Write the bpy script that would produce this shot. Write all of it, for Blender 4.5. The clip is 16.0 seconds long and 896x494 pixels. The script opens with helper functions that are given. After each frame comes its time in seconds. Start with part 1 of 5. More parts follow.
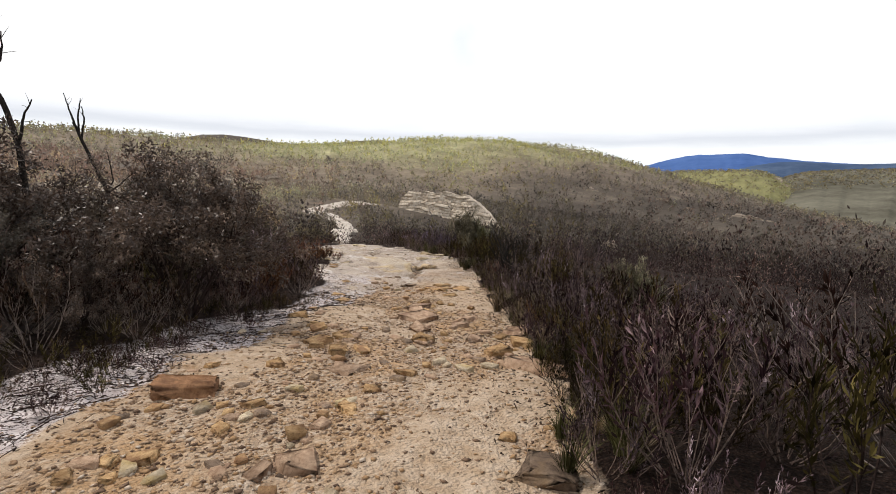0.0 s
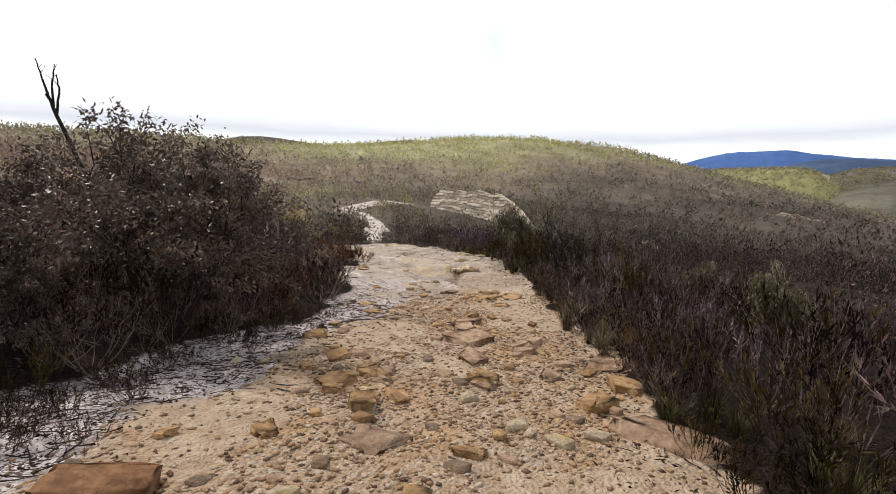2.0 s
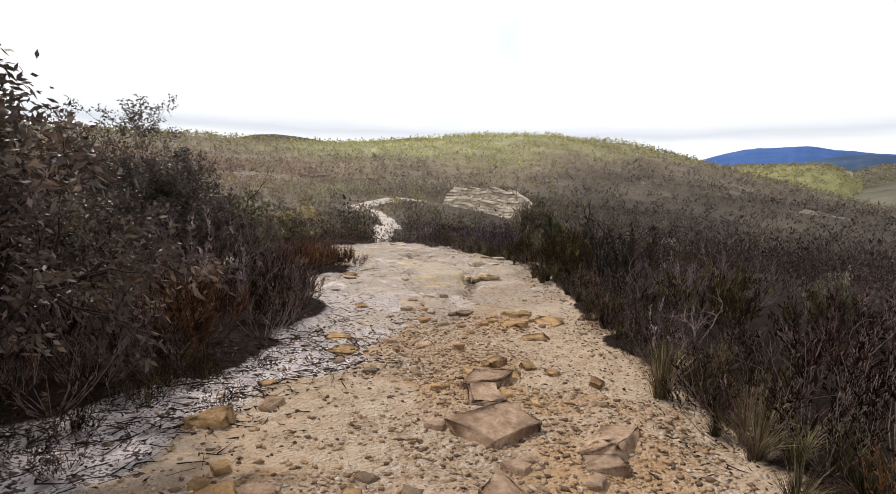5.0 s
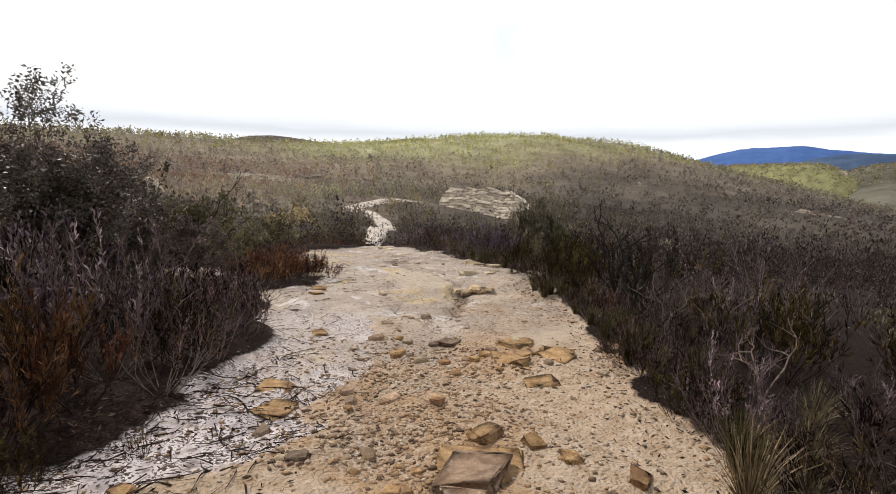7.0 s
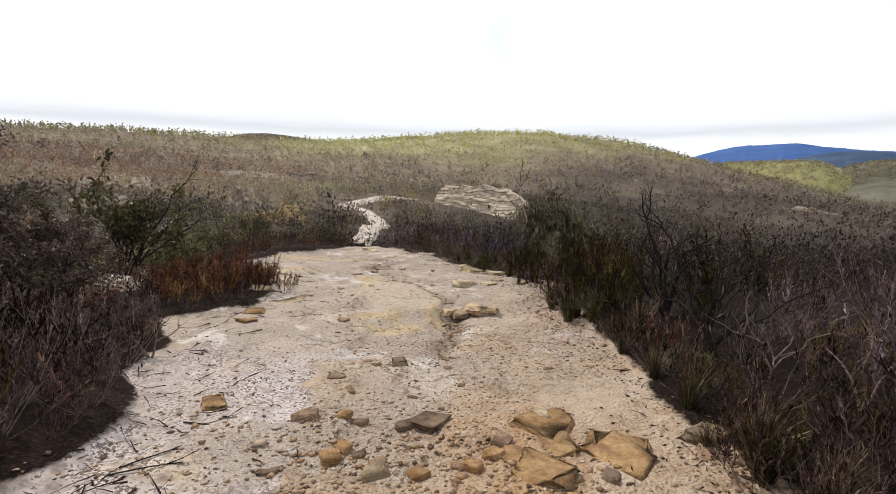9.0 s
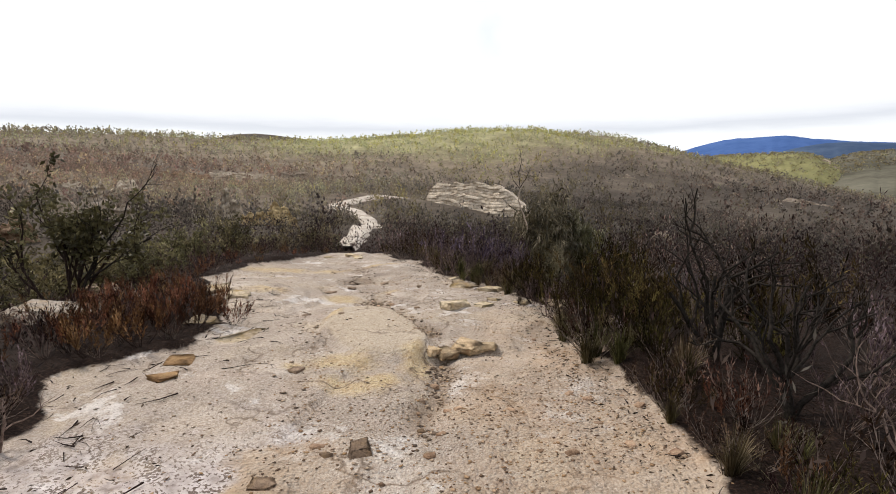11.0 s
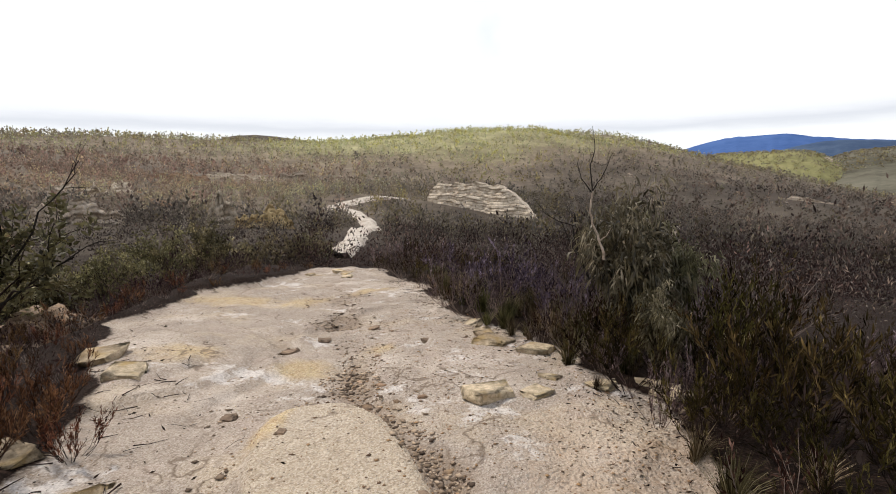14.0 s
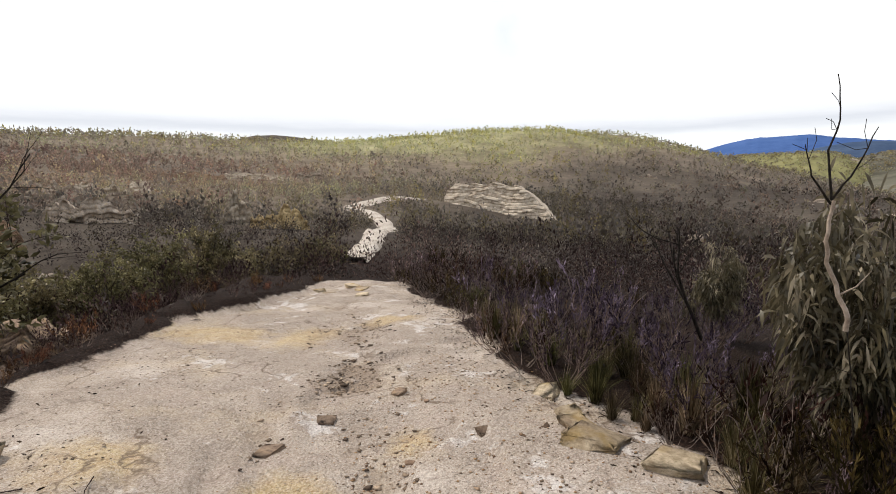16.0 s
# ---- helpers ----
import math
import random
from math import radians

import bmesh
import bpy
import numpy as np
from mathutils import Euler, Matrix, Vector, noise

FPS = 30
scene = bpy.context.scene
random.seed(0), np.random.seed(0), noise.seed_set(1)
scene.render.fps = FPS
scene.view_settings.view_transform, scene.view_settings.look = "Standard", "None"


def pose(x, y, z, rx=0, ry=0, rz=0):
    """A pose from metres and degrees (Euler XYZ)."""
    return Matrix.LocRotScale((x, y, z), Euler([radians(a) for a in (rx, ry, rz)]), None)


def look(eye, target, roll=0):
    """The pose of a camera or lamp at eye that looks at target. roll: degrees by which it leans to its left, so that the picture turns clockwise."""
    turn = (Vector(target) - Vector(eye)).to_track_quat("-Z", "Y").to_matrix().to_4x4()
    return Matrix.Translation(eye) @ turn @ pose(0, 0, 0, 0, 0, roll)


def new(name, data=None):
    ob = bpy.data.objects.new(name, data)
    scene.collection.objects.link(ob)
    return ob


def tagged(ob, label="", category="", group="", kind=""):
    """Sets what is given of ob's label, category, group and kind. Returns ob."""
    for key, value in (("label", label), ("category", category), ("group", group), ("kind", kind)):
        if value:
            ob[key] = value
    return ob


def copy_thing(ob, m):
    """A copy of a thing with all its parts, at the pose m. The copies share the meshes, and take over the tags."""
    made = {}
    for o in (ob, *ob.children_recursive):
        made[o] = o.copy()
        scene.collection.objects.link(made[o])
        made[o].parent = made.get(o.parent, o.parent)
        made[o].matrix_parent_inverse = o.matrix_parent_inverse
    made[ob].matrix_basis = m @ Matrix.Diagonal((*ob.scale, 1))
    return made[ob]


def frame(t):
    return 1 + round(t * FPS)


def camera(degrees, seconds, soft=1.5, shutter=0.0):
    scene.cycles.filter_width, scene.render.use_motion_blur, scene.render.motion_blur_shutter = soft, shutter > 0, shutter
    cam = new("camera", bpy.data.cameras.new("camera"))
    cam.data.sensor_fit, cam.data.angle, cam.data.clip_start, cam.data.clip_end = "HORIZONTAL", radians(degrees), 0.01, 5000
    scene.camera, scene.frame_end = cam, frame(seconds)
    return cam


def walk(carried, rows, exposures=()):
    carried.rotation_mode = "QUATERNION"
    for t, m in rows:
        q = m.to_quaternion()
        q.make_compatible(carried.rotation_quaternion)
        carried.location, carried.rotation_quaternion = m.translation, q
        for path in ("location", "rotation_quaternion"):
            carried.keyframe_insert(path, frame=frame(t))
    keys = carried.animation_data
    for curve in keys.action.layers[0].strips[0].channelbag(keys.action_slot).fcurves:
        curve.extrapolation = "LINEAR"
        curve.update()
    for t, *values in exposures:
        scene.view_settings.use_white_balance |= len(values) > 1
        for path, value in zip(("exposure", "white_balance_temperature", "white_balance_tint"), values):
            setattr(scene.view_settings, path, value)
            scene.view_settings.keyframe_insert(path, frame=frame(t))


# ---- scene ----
cam = camera(82.6, 16.0, soft=0.9)
PATH = [
    (0, (1.229, -2.592, 2.055), (1.156, -0.61, 1.797), 1.7),
    (0.5, (0.969, -1.998, 1.981), (0.862, -0.018, 1.722), 1.7),
    (1, (0.931, -1.469, 1.902), (0.79, 0.508, 1.639), 1.6),
    (1.5, (0.869, -0.989, 1.848), (0.7, 0.986, 1.585), 1.4),
    (2, (0.748, -0.467, 1.777), (0.554, 1.506, 1.514), 1.4),
    (2.5, (0.723, 0.069, 1.743), (0.513, 2.04, 1.478), 1.4),
    (3, (0.63, 0.698, 1.635), (0.405, 2.667, 1.366), 1.6),
    (3.5, (0.454, 1.207, 1.609), (0.222, 3.175, 1.34), 1.5),
    (4, (0.515, 1.766, 1.52), (0.279, 3.733, 1.247), 1.8),
    (4.2, (0.463, 1.984, 1.51), (0.218, 3.95, 1.236), 1.8),
    (6.3, (0.462, 4.075, 1.336), (0.229, 6.043, 1.062), 0.7),
    (6.5, (0.505, 4.232, 1.343), (0.272, 6.2, 1.072), 1.0),
    (7, (0.448, 4.647, 1.352), (0.215, 6.615, 1.081), 1.1),
    (7.5, (0.546, 5.282, 1.233), (0.314, 7.249, 0.959), 1.2),
    (8, (0.413, 6.021, 1.171), (0.187, 7.99, 0.898), 1.2),
    (8.5, (0.391, 6.749, 1.097), (0.165, 8.717, 0.823), 1.0),
    (9, (0.242, 7.436, 1.088), (0.025, 9.405, 0.809), 1.0),
    (9.2, (0.351, 7.699, 1.068), (0.131, 9.665, 0.779), 1.4),
    (11.3, (0.104, 9.323, 1.148), (-0.082, 11.293, 0.86), -0.1),
    (11.5, (0.058, 9.51, 1.142), (-0.122, 11.48, 0.853), -0.0),
    (12, (-0.029, 10.104, 1.136), (-0.212, 12.075, 0.847), -0.0),
    (12.5, (-0.132, 10.653, 1.147), (-0.315, 12.624, 0.86), -0.1),
    (13, (-0.184, 11.297, 1.098), (-0.369, 13.268, 0.81), -0.3),
    (13.5, (-0.306, 11.918, 1.083), (-0.494, 13.888, 0.797), -0.3),
    (14, (-0.43, 12.632, 1.081), (-0.623, 14.602, 0.794), -0.3),
    (14.5, (-0.666, 13.334, 1.062), (-0.867, 15.303, 0.776), -0.3),
    (15, (-0.837, 14.018, 1.066), (-1.051, 15.986, 0.778), -0.2),
    (15.5, (-1.003, 14.599, 1.088), (-1.238, 16.563, 0.797), -0.2),
    (16, (-1.159, 15.114, 1.035), (-1.412, 17.077, 0.75), -0.1),
]
walk(cam, [(t, look(eye, target, roll)) for t, eye, target, roll in PATH])
# -- light --
SUN_ELEV, SUN_AZ = radians(56), radians(-62)
world = bpy.data.worlds.new("bright_overcast")
scene.world = world
world.use_nodes = True
wn, wl = world.node_tree.nodes, world.node_tree.links
wn.clear()


def sky_node(kind, **inputs):
    node = wn.new(kind)
    for key, value in inputs.items():
        node.inputs[key].default_value = value
    return node


sky = wn.new("ShaderNodeTexSky")
sky.sky_type, sky.sun_disc, sky.sun_elevation, sky.sun_rotation = "NISHITA", False, SUN_ELEV, SUN_AZ
clear_sky = sky_node("ShaderNodeBackground", Strength=0.15)
wl.new(sky.outputs[0], clear_sky.inputs[0])
direction = wn.new("ShaderNodeTexCoord").outputs["Generated"]
split = wn.new("ShaderNodeSeparateXYZ")
wl.new(direction, split.inputs[0])
flatten = wn.new("ShaderNodeVectorMath")
flatten.operation, flatten.inputs[1].default_value = "MULTIPLY", (1.0, 1.0, 7.0)
wl.new(direction, flatten.inputs[0])
streak = sky_node("ShaderNodeTexNoise", Scale=2.2, Detail=6.0, Roughness=0.6)
wl.new(flatten.outputs[0], streak.inputs["Vector"])
shift = wn.new("ShaderNodeMath")
shift.operation, shift.inputs[1].default_value = "MULTIPLY_ADD", 0.045
wl.new(streak.outputs["Fac"], shift.inputs[0])
wl.new(split.outputs["Z"], shift.inputs[2])
layers = wn.new("ShaderNodeValToRGB")
stops = ((0.0, (.80, .86, .95)), (0.05, (.88, .93, 1.0)), (0.085, (.97, .99, 1.0)), (0.104, (.70, .73, .79)), (0.12, (.88, .90, .94)), (0.16, (1.0, 1.0, 1.0)), (0.36, (1.0, 1.0, 1.0)), (0.6, (.62, .64, .70)), (1.0, (.42, .45, .52)))
layers.color_ramp.elements[0].position, layers.color_ramp.elements[0].color = stops[0][0], (*stops[0][1], 1)
layers.color_ramp.elements[1].position, layers.color_ramp.elements[1].color = stops[-1][0], (*stops[-1][1], 1)
for place, colour in stops[1:-1]:
    layers.color_ramp.elements.new(place).color = (*colour, 1)
wl.new(shift.outputs[0], layers.inputs[0])
cloud = sky_node("ShaderNodeBackground", Strength=1.12)
wl.new(layers.outputs[0], cloud.inputs[0])
cover_noise = sky_node("ShaderNodeTexNoise", Scale=2.6, Detail=5.0)
wl.new(direction, cover_noise.inputs["Vector"])
cover = wn.new("ShaderNodeMapRange")
cover.inputs[1].default_value, cover.inputs[2].default_value, cover.inputs[3].default_value, cover.inputs[4].default_value = 0.30, 0.44, 0.72, 1.0
wl.new(cover_noise.outputs["Fac"], cover.inputs[0])
blend = wn.new("ShaderNodeMixShader")
wl.new(cover.outputs[0], blend.inputs[0])
wl.new(clear_sky.outputs[0], blend.inputs[1])
wl.new(cloud.outputs[0], blend.inputs[2])
wout = wn.new("ShaderNodeOutputWorld")
wl.new(blend.outputs[0], wout.inputs[0])
sun_data = bpy.data.lights.new("sun", "SUN")
sun_data.energy, sun_data.angle, sun_data.color = 3.0, radians(7), (1.0, 0.92, 0.82)
sun = new("sun", sun_data)
sun.matrix_world = look((0, 0, 0), (-math.sin(SUN_AZ) * math.cos(SUN_ELEV), -math.cos(SUN_AZ) * math.cos(SUN_ELEV), -math.sin(SUN_ELEV)))

# -- terrain --
def sm(a, b, v):
    """0 at a, 1 at b, smooth between."""
    k = np.clip((v - a) / (b - a), 0, 1)
    return k * k * (3 - 2 * k)
def track_z(y):
    return np.interp(y, (-400, -30, -6, 0, 2, 6, 10, 12, 14.5, 17.4, 20, 24, 27, 30, 34, 45, 60, 80, 100, 120, 150, 175, 205, 240, 400), (14, 3.5, .55, .1, -.03, -.42, -.78, -.87, -.93, -1.08, -1.2, -1.6, -1.93, -2.25, -3.1, -5.6, -8.0, -10.2, -11.0, -11.0, -10.2, -9.2, -8.2, -11, -22))
def axis_x(y):
    return np.interp(y, (-400, 12, 16, 20, 25, 30, 60, 110, 160, 400), (0, -.3, -1.2, -2.6, -4.0, -5.2, -12, -24, -36, -90))
def ridge(x, y):
    u = x - axis_x(y)
    right = np.maximum(u - 3.2, 0)
    right = right * right / (right + 16)
    left = np.maximum(-u - 4.0, 0)
    steep = sm(9, 20, y) * (1 - 0.75 * sm(40, 100, y))
    z = track_z(y)
    depth = np.maximum(z + 22, 0)
    z = z - depth * (1 - np.exp(-right / 140))
    z = z - 9 * (1 - np.exp(-left / (180 - 158 * steep))) - 6 * (1 - np.exp(-left / 120))
    return z


# rises and hollows of the country round the ridge: x, y, reach, height
HILLS_NEAR = (
    (-95, 63, 55, 6.2),
    (-55, 103, 55, 4.3),
    (-10, 118, 55, -11.3),
    (28, 114, 55, 9.3),
    (71, 92, 55, 1.6),
    (-191, 118, 95, 6.2),
    (-110, 199, 95, -3.9),
    (-31, 226, 95, -3.3),
    (57, 221, 95, -0.0),
    (141, 177, 95, -7.1),
    (-390, 233, 170, 22.5),
    (-258, 377, 170, 6.9),
    (-94, 448, 170, -1.0),
    (78, 451, 170, -0.6),
    (258, 377, 170, 0.9),
    (390, 233, 170, -9.7),
)
HILLS_FAR = (
    (-898, 249, 260, 50.6),
    (-762, 541, 260, 23.0),
    (-598, 720, 260, 43.5),
    (-393, 851, 260, 31.8),
    (-193, 918, 260, 7.5),
    (-33, 937, 260, 16.5),
    (81, 934, 260, 38.7),
    (209, 914, 260, 42.7),
    (348, 870, 260, 11.5),
    (520, 779, 260, -42.4),
    (712, 606, 260, -12.0),
    (898, 249, 260, -18.5),
    (60, 800, 45, 5.5),
    (130, 805, 45, -10.5),
    (270, 760, 50, -3.4),
    (400, 690, 70, 2.6),
    (470, 640, 80, 1.4),
    (700, 900, 180, -3.0),
    (560, 1000, 160, -3.2),
)
HILLS_HORIZON = (
    (-1090, 2150, 300, 195), (-330, 2100, 300, 185),
    (98, 880, 60, -9), (165, 850, 50, 5), (-20, 860, 80, -5), (240, 830, 60, -6), (-760, 420, 260, -1), (-560, 640, 200, 3), (-180, 800, 200, -5), (-20, 196, 8, .8),
)


def height(x, y):
    z = ridge(x, y)
    away = sm(22, 75, np.hypot(x, y - 10))
    for group in (HILLS_NEAR, HILLS_FAR, HILLS_HORIZON):
        for hx, hy, reach, h in group:
            z = z + away * h * np.exp(-((x - hx) ** 2 + (y - hy) ** 2) / (2 * reach * reach))
    return z
# -- end terrain --


# -- ground relief --
def lattice(ix, iy, seed):
    n = (ix.astype(np.int64) * 374761393 + iy.astype(np.int64) * 668265263 + seed * 974711) & 0x7FFFFFFF
    n = ((n ^ (n >> 13)) * 1274126177) & 0x7FFFFFFF
    return ((n ^ (n >> 16)) & 0xFFFF) / 65535.0


def value_noise(x, y, size, seed=0):
    u, v = np.asarray(x, float) / size, np.asarray(y, float) / size
    i, j = np.floor(u), np.floor(v)
    a, b = u - i, v - j
    a, b = a * a * (3 - 2 * a), b * b * (3 - 2 * b)
    return (lattice(i, j, seed) * (1 - a) + lattice(i + 1, j, seed) * a) * (1 - b) + (lattice(i, j + 1, seed) * (1 - a) + lattice(i + 1, j + 1, seed) * a) * b


def fbm(x, y, size, octaves=3, seed=0):
    total, weight, norm = 0, 1.0, 0
    for k in range(octaves):
        total = total + weight * value_noise(x, y, size / 2 ** k, seed + k)
        norm += weight
        weight *= 0.5
    return total / norm


def track_left(y):
    return np.interp(y, (-4, 5, 8.3, 10, 11, 12, 13.5, 14.8, 16, 17.5, 19, 20, 23, 27, 30, 33), (-3.6, -3.1, -2.4, -2.5, -2.7, -3.4, -4.2, -3.7, -3.9, -4.9, -6.0, -6.6, -6.9, -7.0, -6.8, -6.2))


def track_right(y):
    return np.interp(y, (-4, 8, 9.3, 12, 13.7, 15, 16.4, 17.8, 19, 20.5, 21.5, 24.3, 27, 28.5, 33), (2.05, 2.1, 1.9, 1.75, 1.5, 1.15, 1.0, .6, .15, -.8, -1.4, -2.2, -3.3, -4.3, -5.2))


FAR_TRACK = ((-12.4, 50), (-14.0, 57), (-17.2, 72), (-24.0, 98), (-25.6, 113), (-33, 138), (-42, 158), (-53, 171), (-51, 184), (-48, 196), (-43, 206), (-36, 213))


def far_track_distance(x, y):
    best = np.full(np.shape(x), 1e9)
    for (ax, ay), (bx, by) in zip(FAR_TRACK, FAR_TRACK[1:]):
        k = np.clip(((x - ax) * (bx - ax) + (y - ay) * (by - ay)) / ((bx - ax) ** 2 + (by - ay) ** 2), 0, 1)
        best = np.minimum(best, np.hypot(x - ax - k * (bx - ax), y - ay - k * (by - ay)))
    return best


def bare(x, y):
    """1 on the worn track and the bare rock, 0 under the heath."""
    rag = (fbm(x, y, 0.9, 3, 11) - 0.5) * 0.9
    near = sm(-0.15, 0.25, x - track_left(y) + 0.15 * (1 - sm(5, 7.5, y)) + rag) * sm(-0.15, 0.25, track_right(y) + 0.2 - x + rag) * (1 - sm(31, 34, y))
    return np.maximum(near, 1 - sm(-.5, .6, far_track_distance(x, y) + rag - np.interp(y, (50, 75, 110, 150, 180), (.4, .7, 1.2, 2.2, 3.4))))


def white_sand(x, y):
    edge = np.interp(y, (-4, 2, 5, 7.5, 9, 13, 17, 20), (-1.7, -1.75, -1.7, -1.2, -1.1, -1.3, -2.2, -3.4))
    rag = (fbm(x, y, 0.8, 3, 23) - 0.5) * 1.1
    return sm(-0.1, 0.35, edge - x + rag) * (1 - sm(17, 22, y))


def slab(x, y):
    """Smooth sandstone that shows through past the middle of the ridge."""
    washed = sm(-.7, .2, x + (fbm(x, y, 1.1, 3, 35) - .5) * 1.2) * (1 - sm(16.0, 18.0, y))
    return sm(8.6, 13.6, y + (fbm(x, y, 1.5, 3, 31) - 0.5) * 5) * (1 - sm(30, 34, y)) * (1 - (.75 - .3 * sm(10, 13, y)) * washed)


def tan_dome(x, y):
    """A smooth tan hump of rock that lies aslant between two washed-out channels."""
    a = ((x + 1.5) * .42 - (y - 15.7) * .91) / 1.42
    b = ((x + 1.5) * .91 + (y - 15.7) * .42) / .62
    return 1 - sm(.84, 1.04, (np.abs(a) ** 2.6 + np.abs(b) ** 2.6) ** (1 / 2.6) + .10 * (fbm(x, y, .5, 2, 52) - .5))


def rut(x, y):
    centre = np.interp(y, (-4, 3, 8, 9.5, 11.3, 12.5, 14.4, 16, 18, 22, 27), (-.2, .1, -.55, -.9, -1.2, -1.4, -1.85, -2.65, -3.2, -4.2, -5.2)) + 0.10 * np.sin(y * 1.7) + .3 * (fbm(x, y, .6, 2, 58) - .5)
    return np.exp(-((x - centre) / 0.20) ** 2) * (1 - tan_dome(x, y)) * np.clip(2.6 * (fbm(x, y, 1.3, 3, 64) - .28), .05, 1) * (1 - .45 * sm(9, 12, y))


def second_rut(x, y):
    centre = np.interp(y, (12.5, 14.2, 15.2, 15.95, 16.6, 17.5, 18.5, 20.3, 21.8, 25), (-.35, -.42, -.52, -.85, -1.2, -1.85, -2.2, -2.9, -3.35, -4.2)) + .35 * (fbm(x, y, .7, 2, 59) - .5)
    return np.exp(-((x - centre) / np.interp(y, (12, 14, 16, 19, 24), (.12, .16, .20, .38, .45))) ** 2) * sm(12.3, 13.6, y) * (1 - sm(24, 27, y)) * (1 - .9 * tan_dome(x, y)) * np.clip(2.8 * (fbm(x, y, 1.0, 3, 65) - .22 - .12 * sm(16.5, 18, y)), .05, 1)


def broken_ledge(x, y):
    """A low step of rock across the way, falling towards the start."""
    v = y - (14.83 + .33 * (x + .64) + .12 * (fbm(x, y, .3, 2, 63) - .5))
    return sm(-.03, .05, v) * (1 - sm(.25, 1.0, v)) * sm(-.85, -.6, x) * (1 - sm(.3, .6, x))


STAINS = ((-1.48, 14.30, .34, .22), (-.70, 14.55, .18, .42), (-1.94, 14.08, .14, .1), (-2.28, 16.5, .13, .5), (-1.25, 13.72, .34, .18), (-4.25, 18.2, .42, .32), (-4.5, 22.8, .5, .8), (-6.0, 22.6, 1.0, .5), (-2.7, 18.2, .3, .3), (-1.0, 13.9, .2, .2), (-3.2, 15.2, .2, .25), (-2.4, 12.0, .25, .2), (-1.9, 10.2, .3, .15), (-3.4, 24.0, .5, .4), (-2.0, 19.2, .2, .3))


def yellow_stain(x, y):
    """Ochre patches on the bare rock."""
    best = 0
    for cx, cy, rx, ry in STAINS:
        best = np.maximum(best, np.exp(-((x - cx) / rx / 1.2) ** 2 - ((y - cy) / ry / 1.2) ** 2))
    return np.clip(best * (.55 + .9 * fbm(x, y, .5, 3, 61)), 0, 1)


def smooth_sand(x, y):
    """Pans of fine pale sand between the stones."""
    return 1 - sm(.36, .48, fbm(x, y, 1.2, 2, 77))


def relief(x, y):
    b, s = bare(x, y), slab(x, y)
    close = 1 - sm(34, 60, np.hypot(x, y - 8))
    lumps = (fbm(x, y, 0.5, 3, 3) - 0.5) * 0.13 * (1 - 0.65 * s) * (1 - .8 * tan_dome(x, y))
    step = fbm(x, y * 0.8, 2.4, 3, 41) * 7
    f = step - np.floor(step)
    terrace = (np.floor(step) + sm(0.86, 1.0, f)) / 7 * 0.42 - 0.21
    dome = 0.11 * tan_dome(x, y) + .09 * broken_ledge(x, y)
    track = lumps + terrace * (0.25 + 0.75 * s) * (1 - .8 * tan_dome(x, y)) + dome - 0.08 * rut(x, y) - 0.10 * second_rut(x, y)
    heath = (fbm(x, y, 2.5, 3, 5) - 0.5) * 0.35 + 0.05
    crust = -0.05 * white_sand(x, y) * (1 - s)
    return close * (b * (track + crust) + (1 - b) * heath) + (1 - close) * (fbm(x, y, 14, 3, 9) - 0.5) * 1.6 * (1 - b)


def ground_z(x, y):
    x, y = np.asarray(x, float), np.asarray(y, float)
    return height(x, y) + relief(x, y)


# -- materials --
def material(name, rough=0.85):
    m = bpy.data.materials.new(name)
    m.use_nodes = True
    b = m.node_tree.nodes["Principled BSDF"]
    b.inputs["Roughness"].default_value = rough
    b.inputs["Specular IOR Level"].default_value = 0.25
    return m, m.node_tree.nodes, m.node_tree.links, b


def noise_node(n, l, scale, detail=4, vector=None, rough=0.55):
    t = n.new("ShaderNodeTexNoise")
    t.inputs["Scale"].default_value, t.inputs["Detail"].default_value, t.inputs["Roughness"].default_value = scale, detail, rough
    if vector is not None:
        l.new(vector, t.inputs["Vector"])
    return t.outputs["Fac"]


def ramp(n, l, fac, *stops):
    r = n.new("ShaderNodeValToRGB")
    e = r.color_ramp.elements
    e[0].position, e[0].color = stops[0][0], (*stops[0][1], 1)
    e[1].position, e[1].color = stops[-1][0], (*stops[-1][1], 1)
    for p, c in stops[1:-1]:
        e.new(p).color = (*c, 1)
    l.new(fac, r.inputs[0])
    return r.outputs[0]


def mix(n, l, fac, a, b, kind="MIX"):
    m = n.new("ShaderNodeMix")
    m.data_type, m.blend_type = "RGBA", kind
    for socket, v in ((m.inputs[0], fac), (m.inputs[6], a), (m.inputs[7], b)):
        if isinstance(v, (int, float)):
            socket.default_value = v
        elif isinstance(v, tuple):
            socket.default_value = (*v, 1)
        else:
            l.new(v, socket)
    return m.outputs[2]


def math_node(n, l, op, a, b=0.0):
    m = n.new("ShaderNodeMath")
    m.operation = op
    for socket, v in zip(m.inputs, (a, b)):
        if isinstance(v, (int, float)):
            socket.default_value = v
        else:
            l.new(v, socket)
    return m.outputs[0]


def bump(n, l, bsdf, heights, strength=0.6, distance=0.02):
    b = n.new("ShaderNodeBump")
    b.inputs["Strength"].default_value, b.inputs["Distance"].default_value = strength, distance
    l.new(heights, b.inputs["Height"])
    l.new(b.outputs[0], bsdf.inputs["Normal"])


def attribute(n, name):
    a = n.new("ShaderNodeAttribute")
    a.attribute_name = name
    return a.outputs["Fac"]


